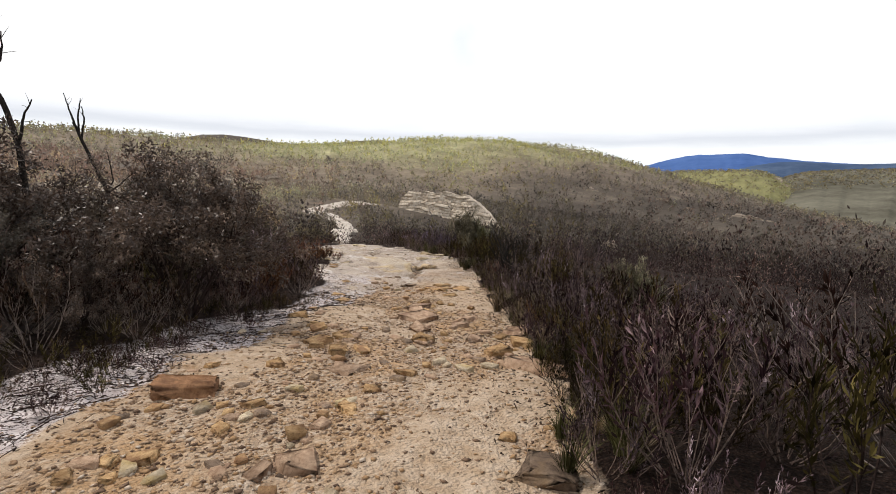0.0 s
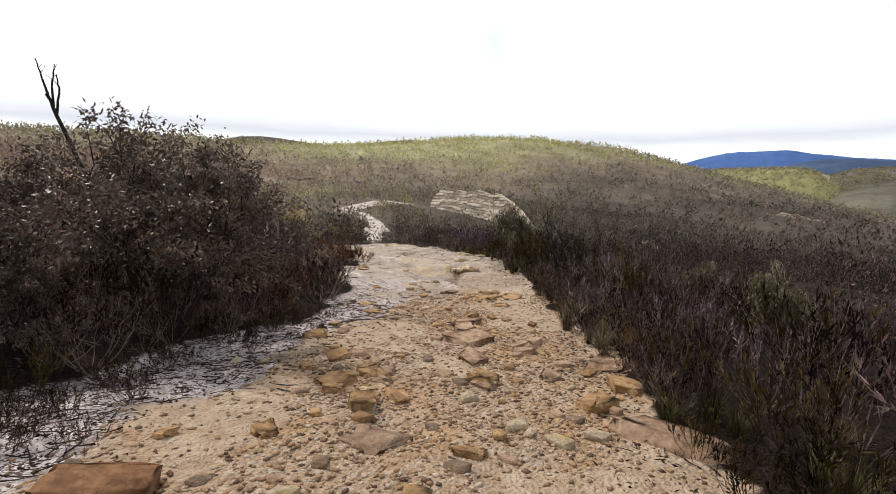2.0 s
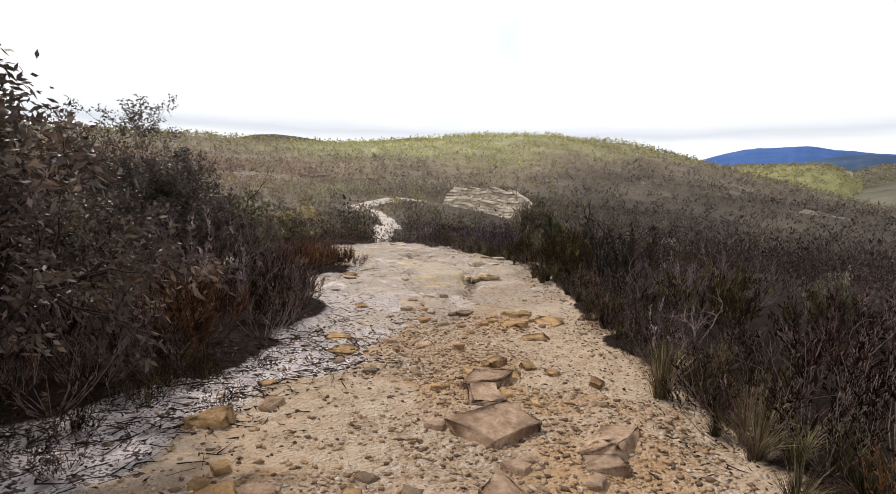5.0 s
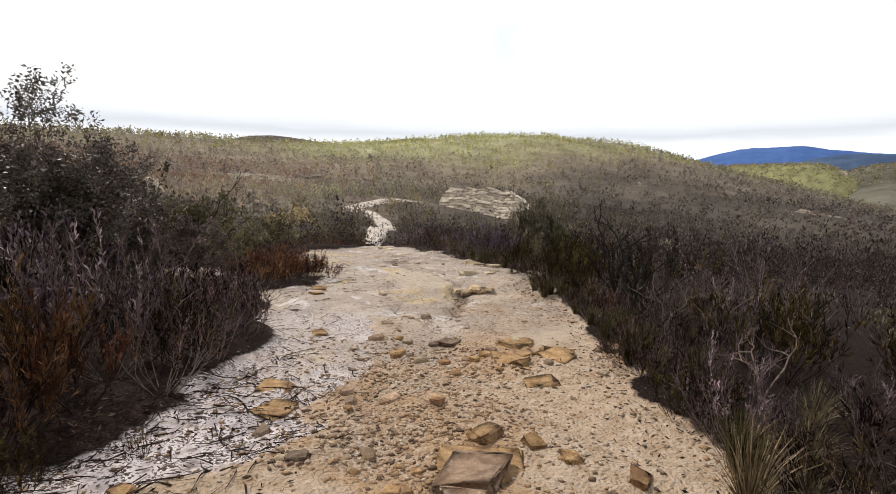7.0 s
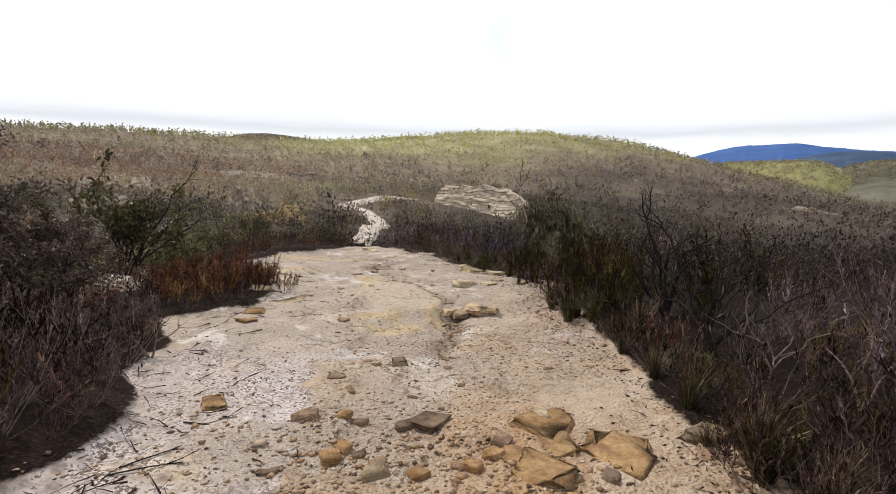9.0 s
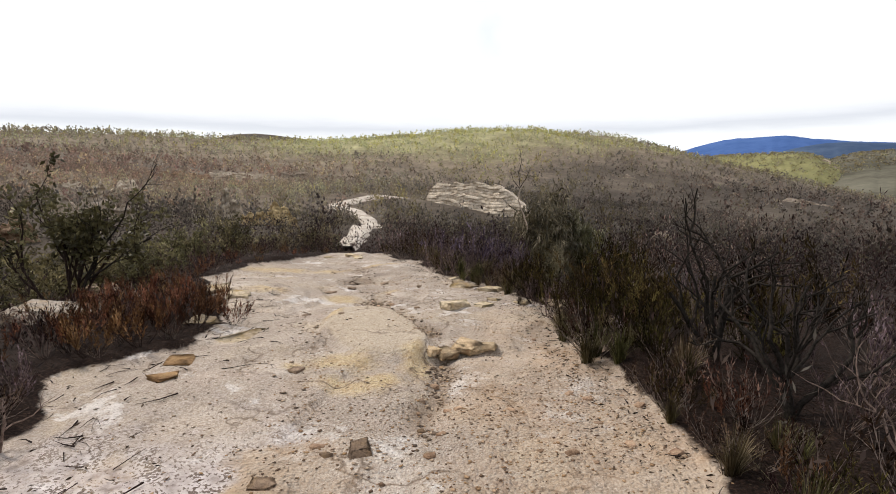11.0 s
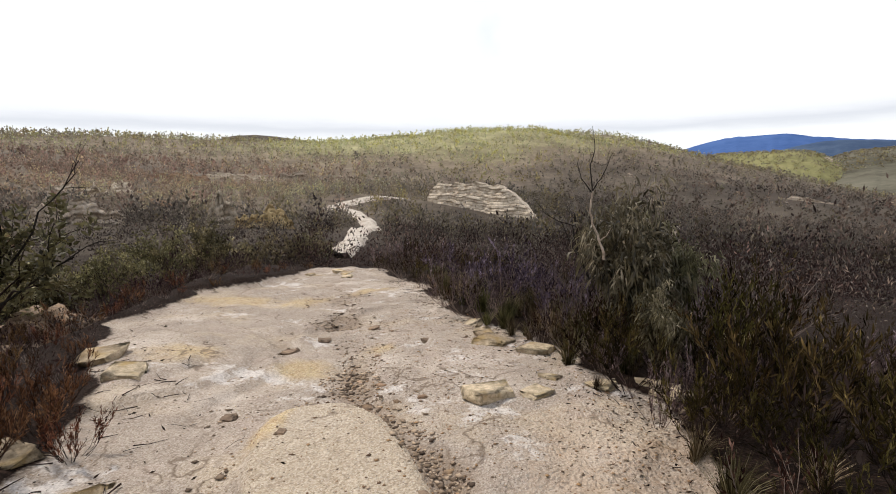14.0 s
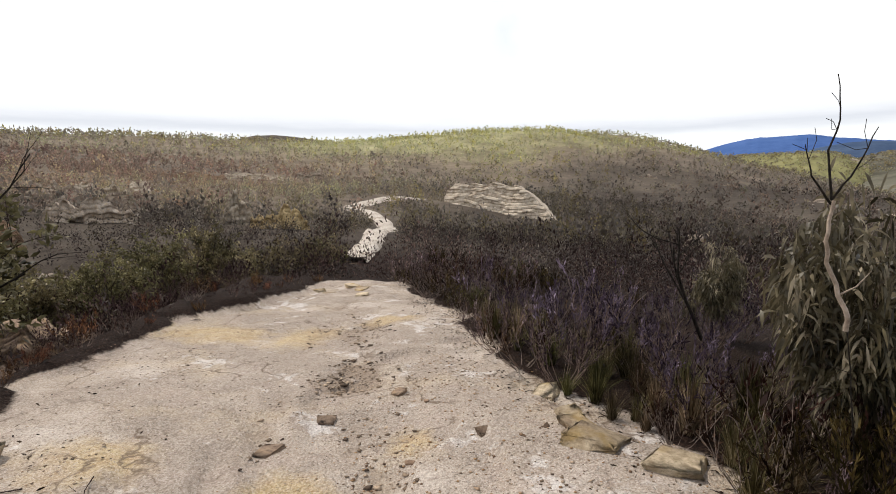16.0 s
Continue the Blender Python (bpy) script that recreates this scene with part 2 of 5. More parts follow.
# Scrub colours by tone; the palest also hold sun and haze on the hills.
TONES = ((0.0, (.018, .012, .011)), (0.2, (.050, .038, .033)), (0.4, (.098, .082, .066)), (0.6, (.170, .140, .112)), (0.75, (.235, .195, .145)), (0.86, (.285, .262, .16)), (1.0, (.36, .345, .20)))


def earth_material():
    m, n, l, b = material("ridge_earth", 0.95)
    b.inputs["Specular IOR Level"].default_value = 0.12
    pos = n.new("ShaderNodeNewGeometry").outputs["Position"]
    rag = noise_node(n, l, 5.0, 6, pos, 0.7)

    def ragged(name, width=0.22, reach=0.9):
        v = math_node(n, l, "ADD", attribute(n, name), math_node(n, l, "MULTIPLY", math_node(n, l, "SUBTRACT", rag, 0.5), reach))
        return ramp(n, l, v, (0.5 - width, (0, 0, 0)), (0.5 + width, (1, 1, 1)))

    fine, mid, large = noise_node(n, l, 42, 5, pos), noise_node(n, l, 6.5, 5, pos), noise_node(n, l, 0.9, 4, pos)
    grit = n.new("ShaderNodeTexVoronoi")
    grit.inputs["Scale"].default_value = 30
    l.new(pos, grit.inputs["Vector"])
    chip = n.new("ShaderNodeTexVoronoi")
    chip.inputs["Scale"].default_value = 85
    l.new(pos, chip.inputs["Vector"])
    gravel = ramp(n, l, mid, (0.30, (.24, .15, .095)), (0.42, (.42, .295, .195)), (0.56, (.52, .40, .295)), (0.72, (.62, .52, .43)))
    gravel = mix(n, l, 0.45, gravel, ramp(n, l, grit.outputs["Color"], (0.12, (.17, .105, .07)), (0.5, (.47, .34, .225)), (0.88, (.68, .58, .48))))
    gravel = mix(n, l, ramp(n, l, large, (0.42, (0, 0, 0)), (0.62, (.6, .6, .6))), gravel, (.50, .30, .14))
    gravel = mix(n, l, math_node(n, l, "MULTIPLY", ragged("pan", 0.25, 0.7), .85), gravel, ramp(n, l, mid, (0.3, (.44, .315, .205)), (0.7, (.63, .50, .38))))
    sand = ramp(n, l, mid, (0.3, (.20, .16, .15)), (0.44, (.50, .44, .425)), (0.66, (.74, .69, .68)))
    sand = mix(n, l, math_node(n, l, "GREATER_THAN", math_node(n, l, "ADD", math_node(n, l, "MULTIPLY", fine, 0.6), math_node(n, l, "MULTIPLY", mid, 0.4)), 0.535), sand, (.10, .07, .062))
    rock = ramp(n, l, large, (0.3, (.45, .375, .305)), (0.46, (.345, .28, .222)), (0.56, (.445, .365, .29)), (0.68, (.62, .54, .465)))
    rock = mix(n, l, ramp(n, l, noise_node(n, l, 0.8, 5, pos, 0.62), (0.54, (0, 0, 0)), (0.66, (.4, .4, .4))), rock, (.62, .49, .31))
    rock = mix(n, l, ramp(n, l, noise_node(n, l, 1.7, 6, pos, 0.7), (0.52, (0, 0, 0)), (0.62, (.45, .45, .45))), rock, (.47, .37, .31))
    rock = mix(n, l, ramp(n, l, noise_node(n, l, 1.3, 6, pos, 0.72), (0.57, (0, 0, 0)), (0.63, (.8, .8, .8))), rock, (.82, .78, .75))
    rock = mix(n, l, ramp(n, l, noise_node(n, l, 2.4, 7, pos, 0.78), (0.58, (0, 0, 0)), (0.64, (.6, .6, .6))), rock, (.31, .24, .195))
    rock = mix(n, l, math_node(n, l, "MULTIPLY", ragged("dome", 0.2, .5), .9), rock, ramp(n, l, mid, (0.3, (.39, .31, .21)), (0.7, (.50, .41, .29))))
    rock = mix(n, l, math_node(n, l, "MULTIPLY", ragged("stain", 0.25, 1.0), .85), rock, ramp(n, l, mid, (0.3, (.47, .30, .11)), (0.7, (.63, .49, .24))))
    rock = mix(n, l, ramp(n, l, noise_node(n, l, 38, 6, pos, 0.8), (0.38, (.85, .85, .85)), (0.43, (0, 0, 0))), rock, (.14, .10, .075))
    rock = mix(n, l, ramp(n, l, noise_node(n, l, 14, 7, pos, 0.8), (0.36, (.7, .7, .7)), (0.41, (0, 0, 0))), rock, (.22, .165, .125))
    rock = mix(n, l, ramp(n, l, noise_node(n, l, 55, 5, pos, 0.8), (0.60, (0, 0, 0)), (0.65, (.8, .8, .8))), rock, (.82, .77, .72))
    rock = mix(n, l, 0.34, rock, ramp(n, l, chip.outputs["Color"], (0.1, (.10, .07, .055)), (0.35, (.34, .28, .235)), (0.9, (.80, .73, .66))))
    bent = n.new("ShaderNodeVectorMath")
    bent.operation = "ADD"
    l.new(pos, bent.inputs[0])
    warp = n.new("ShaderNodeTexNoise")
    warp.inputs["Scale"].default_value, warp.inputs["Detail"].default_value = 2.2, 4
    l.new(pos, warp.inputs["Vector"])
    l.new(warp.outputs["Color"], bent.inputs[1])
    crack = n.new("ShaderNodeTexVoronoi")
    crack.feature, crack.inputs["Scale"].default_value = "DISTANCE_TO_EDGE", 0.75
    l.new(bent.outputs[0], crack.inputs["Vector"])
    seam = ramp(n, l, crack.outputs["Distance"], (0.0, (.9, .9, .9)), (0.022, (0, 0, 0)))
    seam = mix(n, l, 1.0, seam, ramp(n, l, noise_node(n, l, 1.1, 3, pos), (0.46, (0, 0, 0)), (0.56, (1, 1, 1))), "MULTIPLY")
    rock = mix(n, l, seam, rock, (.17, .125, .09))
    # Dry litter, set near black to hold the shade under the heath too.
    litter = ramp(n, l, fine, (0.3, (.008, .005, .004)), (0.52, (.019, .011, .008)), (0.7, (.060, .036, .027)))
    # Distant ground shares the tone, painted sun and cloud shade included.
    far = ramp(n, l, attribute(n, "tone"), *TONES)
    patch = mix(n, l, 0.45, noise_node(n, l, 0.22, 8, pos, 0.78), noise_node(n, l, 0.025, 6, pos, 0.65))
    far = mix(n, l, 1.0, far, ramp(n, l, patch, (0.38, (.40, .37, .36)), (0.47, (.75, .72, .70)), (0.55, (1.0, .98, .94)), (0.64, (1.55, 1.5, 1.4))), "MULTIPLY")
    c = mix(n, l, ragged("sand"), gravel, sand)
    c = mix(n, l, ragged("slab", 0.35), c, rock)
    c = mix(n, l, math_node(n, l, "MULTIPLY", ragged("rut", 0.25, 1.1), 0.6), c, mix(n, l, fine, (.36, .27, .19), (.15, .105, .075)))
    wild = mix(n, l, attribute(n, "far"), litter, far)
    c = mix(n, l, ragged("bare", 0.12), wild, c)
    l.new(c, b.inputs["Base Color"])
    h = math_node(n, l, "ADD", math_node(n, l, "MULTIPLY", grit.outputs["Distance"], -0.6), math_node(n, l, "ADD", math_node(n, l, "MULTIPLY", mid, 1.6), math_node(n, l, "MULTIPLY", fine, 0.9)))
    h = math_node(n, l, "MULTIPLY", h, math_node(n, l, "SUBTRACT", 1.0, math_node(n, l, "MULTIPLY", math_node(n, l, "MAXIMUM", attribute(n, "sand"), math_node(n, l, "MULTIPLY", attribute(n, "slab"), 0.7)), 0.9)))
    pit = noise_node(n, l, 7.5, 8, pos, 0.72)
    shelf = noise_node(n, l, 2.6, 6, pos, 0.6)
    crust = math_node(n, l, "ADD", math_node(n, l, "MULTIPLY", pit, 1.4), math_node(n, l, "MULTIPLY", math_node(n, l, "SNAP", shelf, 0.06), 3.0))
    h = math_node(n, l, "ADD", h, math_node(n, l, "MULTIPLY", math_node(n, l, "MULTIPLY", crust, math_node(n, l, "SUBTRACT", attribute(n, "slab"), attribute(n, "dome"))), .5))
    bump(n, l, b, h, 1.0, 0.05)
    return m


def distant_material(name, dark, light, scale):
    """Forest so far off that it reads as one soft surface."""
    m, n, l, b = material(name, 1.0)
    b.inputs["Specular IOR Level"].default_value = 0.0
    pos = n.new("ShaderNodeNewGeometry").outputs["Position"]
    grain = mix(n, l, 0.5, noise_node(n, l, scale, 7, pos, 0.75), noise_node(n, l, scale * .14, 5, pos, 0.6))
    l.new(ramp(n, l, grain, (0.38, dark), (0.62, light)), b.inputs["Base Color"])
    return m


def see_through(n, l, bsdf, colour, share):
    """Thin leaves let some sunlight pass."""
    thin = n.new("ShaderNodeBsdfTranslucent")
    l.new(colour, thin.inputs["Color"])
    both = n.new("ShaderNodeMixShader")
    both.inputs[0].default_value = share
    l.new(bsdf.outputs[0], both.inputs[1])
    l.new(thin.outputs[0], both.inputs[2])
    l.new(both.outputs[0], n["Material Output"].inputs[0])


def leaf_material(name, dark, middle, light, rough=0.6, gloss=0.03, thin=0.0, plumes=True, vary=0.80):
    m, n, l, b = material(name, rough)
    b.inputs["Specular IOR Level"].default_value = gloss
    geo = n.new("ShaderNodeNewGeometry")
    info = n.new("ShaderNodeObjectInfo")
    fac = geo.outputs["Random Per Island"]
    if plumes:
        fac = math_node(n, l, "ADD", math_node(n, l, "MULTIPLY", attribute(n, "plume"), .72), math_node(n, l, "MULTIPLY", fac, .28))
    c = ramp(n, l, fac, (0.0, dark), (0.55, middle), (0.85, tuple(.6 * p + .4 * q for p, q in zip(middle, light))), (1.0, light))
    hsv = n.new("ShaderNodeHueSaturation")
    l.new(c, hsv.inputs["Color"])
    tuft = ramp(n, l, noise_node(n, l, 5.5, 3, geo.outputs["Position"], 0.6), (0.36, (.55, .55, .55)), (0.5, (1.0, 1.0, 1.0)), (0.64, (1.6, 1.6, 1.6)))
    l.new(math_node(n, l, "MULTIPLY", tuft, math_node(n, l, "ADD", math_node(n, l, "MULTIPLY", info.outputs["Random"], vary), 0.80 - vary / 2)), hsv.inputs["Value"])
    l.new(math_node(n, l, "ADD", math_node(n, l, "MULTIPLY", math_node(n, l, "FRACT", math_node(n, l, "MULTIPLY", info.outputs["Random"], 7.3)), 0.045), 0.478), hsv.inputs["Hue"])
    l.new(hsv.outputs[0], b.inputs["Base Color"])
    if thin:
        see_through(n, l, b, hsv.outputs[0], thin)
    return m


def bark_material(name, a, c, scale=30):
    m, n, l, b = material(name, 0.9)
    b.inputs["Specular IOR Level"].default_value = 0.08
    pos = n.new("ShaderNodeTexCoord").outputs["Object"]
    fac = noise_node(n, l, scale, 5, pos, 0.7)
    l.new(ramp(n, l, fac, (0.35, a), (0.65, c)), b.inputs["Base Color"])
    bump(n, l, b, fac, 0.6, 0.006)
    return m


def tone_material(name, *stops):
    """Scrub and trees that nobody could count: plant kind plus painted sun, shade and haze set the tone and the tint.
    """
    m, n, l, b = material(name, 0.8)
    b.inputs["Specular IOR Level"].default_value = 0.10
    island = n.new("ShaderNodeNewGeometry").outputs["Random Per Island"]
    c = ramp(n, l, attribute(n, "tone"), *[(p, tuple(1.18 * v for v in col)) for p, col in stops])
    c = mix(n, l, 1.0, c, ramp(n, l, attribute(n, "tint"), (0.0, (1.20, .92, .98)), (0.35, (1.02, .96, .96)), (0.55, (.90, .98, 1.10)), (0.75, (1.02, 1.04, .82)), (1.0, (1.12, 1.06, .52))), "MULTIPLY")
    hsv = n.new("ShaderNodeHueSaturation")
    l.new(c, hsv.inputs["Color"])
    l.new(math_node(n, l, "ADD", math_node(n, l, "MULTIPLY", island, 0.9), 0.62), hsv.inputs["Value"])
    l.new(hsv.outputs[0], b.inputs["Base Color"])
    see_through(n, l, b, hsv.outputs[0], 0.35)
    return m


def rock_material(name, a, c, stain):
    m, n, l, b = material(name, 0.92)
    pos = n.new("ShaderNodeNewGeometry").outputs["Position"]
    info = n.new("ShaderNodeObjectInfo")
    fac = noise_node(n, l, 14, 6, pos, 0.65)
    col = ramp(n, l, fac, (0.32, a), (0.62, c))
    col = mix(n, l, ramp(n, l, noise_node(n, l, 55, 5, pos, 0.75), (0.36, (.55, .55, .55)), (0.44, (0, 0, 0))), col, tuple(.45 * v for v in a))
    col = mix(n, l, ramp(n, l, noise_node(n, l, 4, 4, pos), (0.52, (0, 0, 0)), (0.66, (.8, .8, .8))), col, stain)
    broad = ramp(n, l, noise_node(n, l, 0.45, 6, pos, 0.7), (0.36, (.55, .50, .46)), (0.5, (.95, .94, .92)), (0.64, (1.15, 1.15, 1.15)))
    col = mix(n, l, 1.0, col, broad, "MULTIPLY")
    hsv = n.new("ShaderNodeHueSaturation")
    l.new(col, hsv.inputs["Color"])
    l.new(math_node(n, l, "ADD", math_node(n, l, "MULTIPLY", info.outputs["Random"], 0.45), 0.75), hsv.inputs["Value"])
    l.new(hsv.outputs[0], b.inputs["Base Color"])
    bump(n, l, b, noise_node(n, l, 22, 7, pos, 0.75), 1.0, 0.03)
    return m


def pebble_material():
    m, n, l, b = material("pebbles", 0.9)
    island = n.new("ShaderNodeNewGeometry").outputs["Random Per Island"]
    l.new(ramp(n, l, island, (0.0, (.09, .055, .037)), (0.3, (.22, .14, .088)), (0.6, (.36, .225, .115)), (0.85, (.40, .29, .20)), (1.0, (.52, .43, .34))), b.inputs["Base Color"])
    return m


EARTH, PEBBLES = earth_material(), pebble_material()
# Dark stops go below the leaves' own brown, for shade inside the shrubs.
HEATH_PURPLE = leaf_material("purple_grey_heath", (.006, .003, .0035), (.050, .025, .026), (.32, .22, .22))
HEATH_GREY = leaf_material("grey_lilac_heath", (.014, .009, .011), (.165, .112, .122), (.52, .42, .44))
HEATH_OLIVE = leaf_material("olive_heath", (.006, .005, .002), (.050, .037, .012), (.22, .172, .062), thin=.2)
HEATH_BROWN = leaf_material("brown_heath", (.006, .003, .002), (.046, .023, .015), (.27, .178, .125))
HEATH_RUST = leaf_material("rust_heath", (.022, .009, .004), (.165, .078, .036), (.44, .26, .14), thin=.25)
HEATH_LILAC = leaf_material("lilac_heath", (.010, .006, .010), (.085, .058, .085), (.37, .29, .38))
HEATH_YELLOW = leaf_material("yellow_green_heath", (.08, .07, .012), (.17, .15, .03), (.30, .26, .07))
MALLEE_LEAF = leaf_material("mallee_leaf", (.030, .025, .018), (.105, .085, .062), (.34, .29, .23), 0.42, 0.4, .25, vary=.3)
MALLEE_GREEN = leaf_material("fresh_mallee_leaf", (.018, .016, .008), (.145, .125, .068), (.48, .42, .29), 0.42, 0.3, .25, vary=.2)
MALLEE_RED = leaf_material("reddish_mallee_leaf", (.028, .018, .014), (.110, .074, .055), (.34, .25, .19), 0.42, 0.4, .25, vary=.3)
GRASS = leaf_material("pale_sedge", (.045, .034, .016), (.17, .13, .07), (.46, .38, .25), thin=.25, plumes=False)
GRASS_GREEN = leaf_material("green_sedge", (.028, .026, .010), (.085, .076, .030), (.26, .23, .12), plumes=False)
TREE_LEAF = leaf_material("gully_leaf", (.020, .017, .007), (.165, .135, .064), (.45, .38, .20), 0.5, 0.2, .25, vary=.5)
TWIG_DARK = bark_material("dark_twig", (.014, .009, .008), (.05, .033, .028))
TWIG_PALE = bark_material("pale_twig", (.10, .075, .062), (.34, .27, .235))
TWIG_GREY = bark_material("grey_twig", (.080, .054, .044), (.30, .22, .185))
BARK_BURNT = bark_material("burnt_bark", (.008, .007, .006), (.04, .033, .028))
BARK_PALE = bark_material("pale_bark", (.20, .155, .12), (.46, .38, .31), 12)
SCRUB_TONE = tone_material("scrub", *TONES)
ROCK_ORANGE = rock_material("orange_sandstone", (.32, .18, .075), (.58, .385, .20), (.24, .13, .07))
ROCK_PALE = rock_material("pale_sandstone", (.34, .265, .17), (.66, .55, .40), (.46, .33, .14))
ROCK_PINK = rock_material("pinkish_sandstone", (.30, .185, .115), (.56, .40, .28), (.22, .13, .085))
ROCK_DARK = rock_material("weathered_sandstone", (.16, .11, .08), (.34, .25, .18), (.42, .29, .17))
ROCK_CLIFF = rock_material("cliff_sandstone", (.34, .285, .23), (.66, .58, .48), (.50, .39, .25))
ROCK_RED = rock_material("reddish_sandstone", (.20, .095, .045), (.40, .215, .11), (.14, .07, .04))
ROCK_GREY = rock_material("grey_sandstone", (.24, .20, .165), (.50, .43, .36), (.40, .30, .19))
ROCK_SAND = rock_material("pale_track_sand", (.48, .42, .36), (.74, .68, .61), (.56, .47, .36))
ROCK_TAN = rock_material("tan_sandstone", (.34, .24, .14), (.60, .46, .30), (.28, .18, .10))
ROCK_YELLOW = rock_material("yellow_sandstone", (.36, .26, .13), (.66, .52, .29), (.30, .20, .10))


# -- mesh tools --
class Geo:
    """Gathers vertices and faces of one mesh."""

    def __init__(self):
        self.v, self.f3, self.f4, self.count = [], [], [], 0

    def add(self, verts, quads=None, tris=None):
        if quads is not None:
            self.f4.append(np.asarray(quads) + self.count)
        if tris is not None:
            self.f3.append(np.asarray(tris) + self.count)
        self.v.append(np.asarray(verts, float))
        self.count += len(verts)

    def mesh(self, name, mat, smooth=False):
        me = bpy.data.meshes.new(name)
        v = np.concatenate(self.v)
        f4 = np.concatenate(self.f4).reshape(-1, 4) if self.f4 else np.zeros((0, 4), int)
        f3 = np.concatenate(self.f3).reshape(-1, 3) if self.f3 else np.zeros((0, 3), int)
        me.vertices.add(len(v))
        me.vertices.foreach_set("co", v.astype(np.float32).ravel())
        me.loops.add(len(f4) * 4 + len(f3) * 3)
        me.loops.foreach_set("vertex_index", np.concatenate([f4.ravel(), f3.ravel()]).astype(np.int32))
        me.polygons.add(len(f4) + len(f3))
        starts = np.concatenate([np.arange(len(f4)) * 4, len(f4) * 4 + np.arange(len(f3)) * 3])
        me.polygons.foreach_set("loop_start", starts.astype(np.int32))
        if smooth:
            me.polygons.foreach_set("use_smooth", np.ones(len(f4) + len(f3), bool))
        me.update(calc_edges=True)
        me.materials.append(mat)
        return me


def part(name, geo, mat, parent, label="", smooth=False):
    ob = new(name, geo.mesh(name, mat, smooth))
    ob.parent = parent
    return tagged(ob, label)


def thing(name, label, category, group="", kind=""):
    return tagged(new(name), label, category, group, kind)


def put(ob, x, y, turn=0.0, size=1.0, sink=0.03, tilt=(0, 0)):
    ob.matrix_basis = pose(x, y, float(ground_z(x, y)) - sink, tilt[0], tilt[1], turn) @ Matrix.Diagonal((size, size, size, 1))
    return ob


def put_copy(ob, x, y, turn=0.0, size=1.0, sink=0.03, tilt=(0, 0)):
    c = copy_thing(ob, pose(x, y, 0))
    return put(c, x, y, turn, size, sink, tilt)


def unit(v):
    return v / (np.linalg.norm(v, axis=-1, keepdims=True) + 1e-9)


def tube(geo, pts, r0, r1, sides=4):
    pts = np.asarray(pts, float)
    k = len(pts)
    d = unit(np.gradient(pts, axis=0))
    ref = np.array([0.31, 0.95, 0.05])
    a = unit(np.cross(d, ref))
    b = np.cross(d, a)
    r = np.linspace(r0, r1, k)[:, None, None]
    ang = np.arange(sides) / sides * 2 * np.pi
    ring = pts[:, None] + r * (np.cos(ang)[None, :, None] * a[:, None] + np.sin(ang)[None, :, None] * b[:, None])
    i = np.arange(k - 1)[:, None] * sides + np.arange(sides)[None]
    j = np.arange(k - 1)[:, None] * sides + (np.arange(sides)[None] + 1) % sides
    quads = np.stack([i, j, j + sides, i + sides], -1).reshape(-1, 4)
    geo.add(ring.reshape(-1, 3), quads)


def leaves(geo, base, way, length, width, rs, sickle=False):
    """A pointed leaf on each base; sickle leaves are longer and bend down towards the tip."""
    n = len(base)
    way = unit(way)
    side = unit(np.cross(way, unit(rs.normal(size=(n, 3)))))
    length, width = np.broadcast_to(length, (n,))[:, None], np.broadcast_to(width, (n,))[:, None]
    if sickle:
        sag = np.array([0, 0, -1.0]) * length
        m1, m2 = base + way * length * .35, base + way * length * .68 + sag * .10
        tip = base + way * length * .92 + sag * .30
        v = np.stack([base, m1 + side * width * .5, m2 + side * width * .42, tip, m2 - side * width * .42, m1 - side * width * .5], 1).reshape(-1, 3)
        k = np.arange(n)[:, None] * 6
        geo.add(v, np.concatenate([k + np.array([1, 2, 4, 5])]), np.concatenate([k + np.array([0, 1, 5]), k + np.array([2, 3, 4])]))
        return
    mid = base + way * length * 0.45
    v = np.stack([base, mid + side * width * 0.5, base + way * length, mid - side * width * 0.5], 1).reshape(-1, 3)
    geo.add(v, np.arange(4 * n).reshape(n, 4))


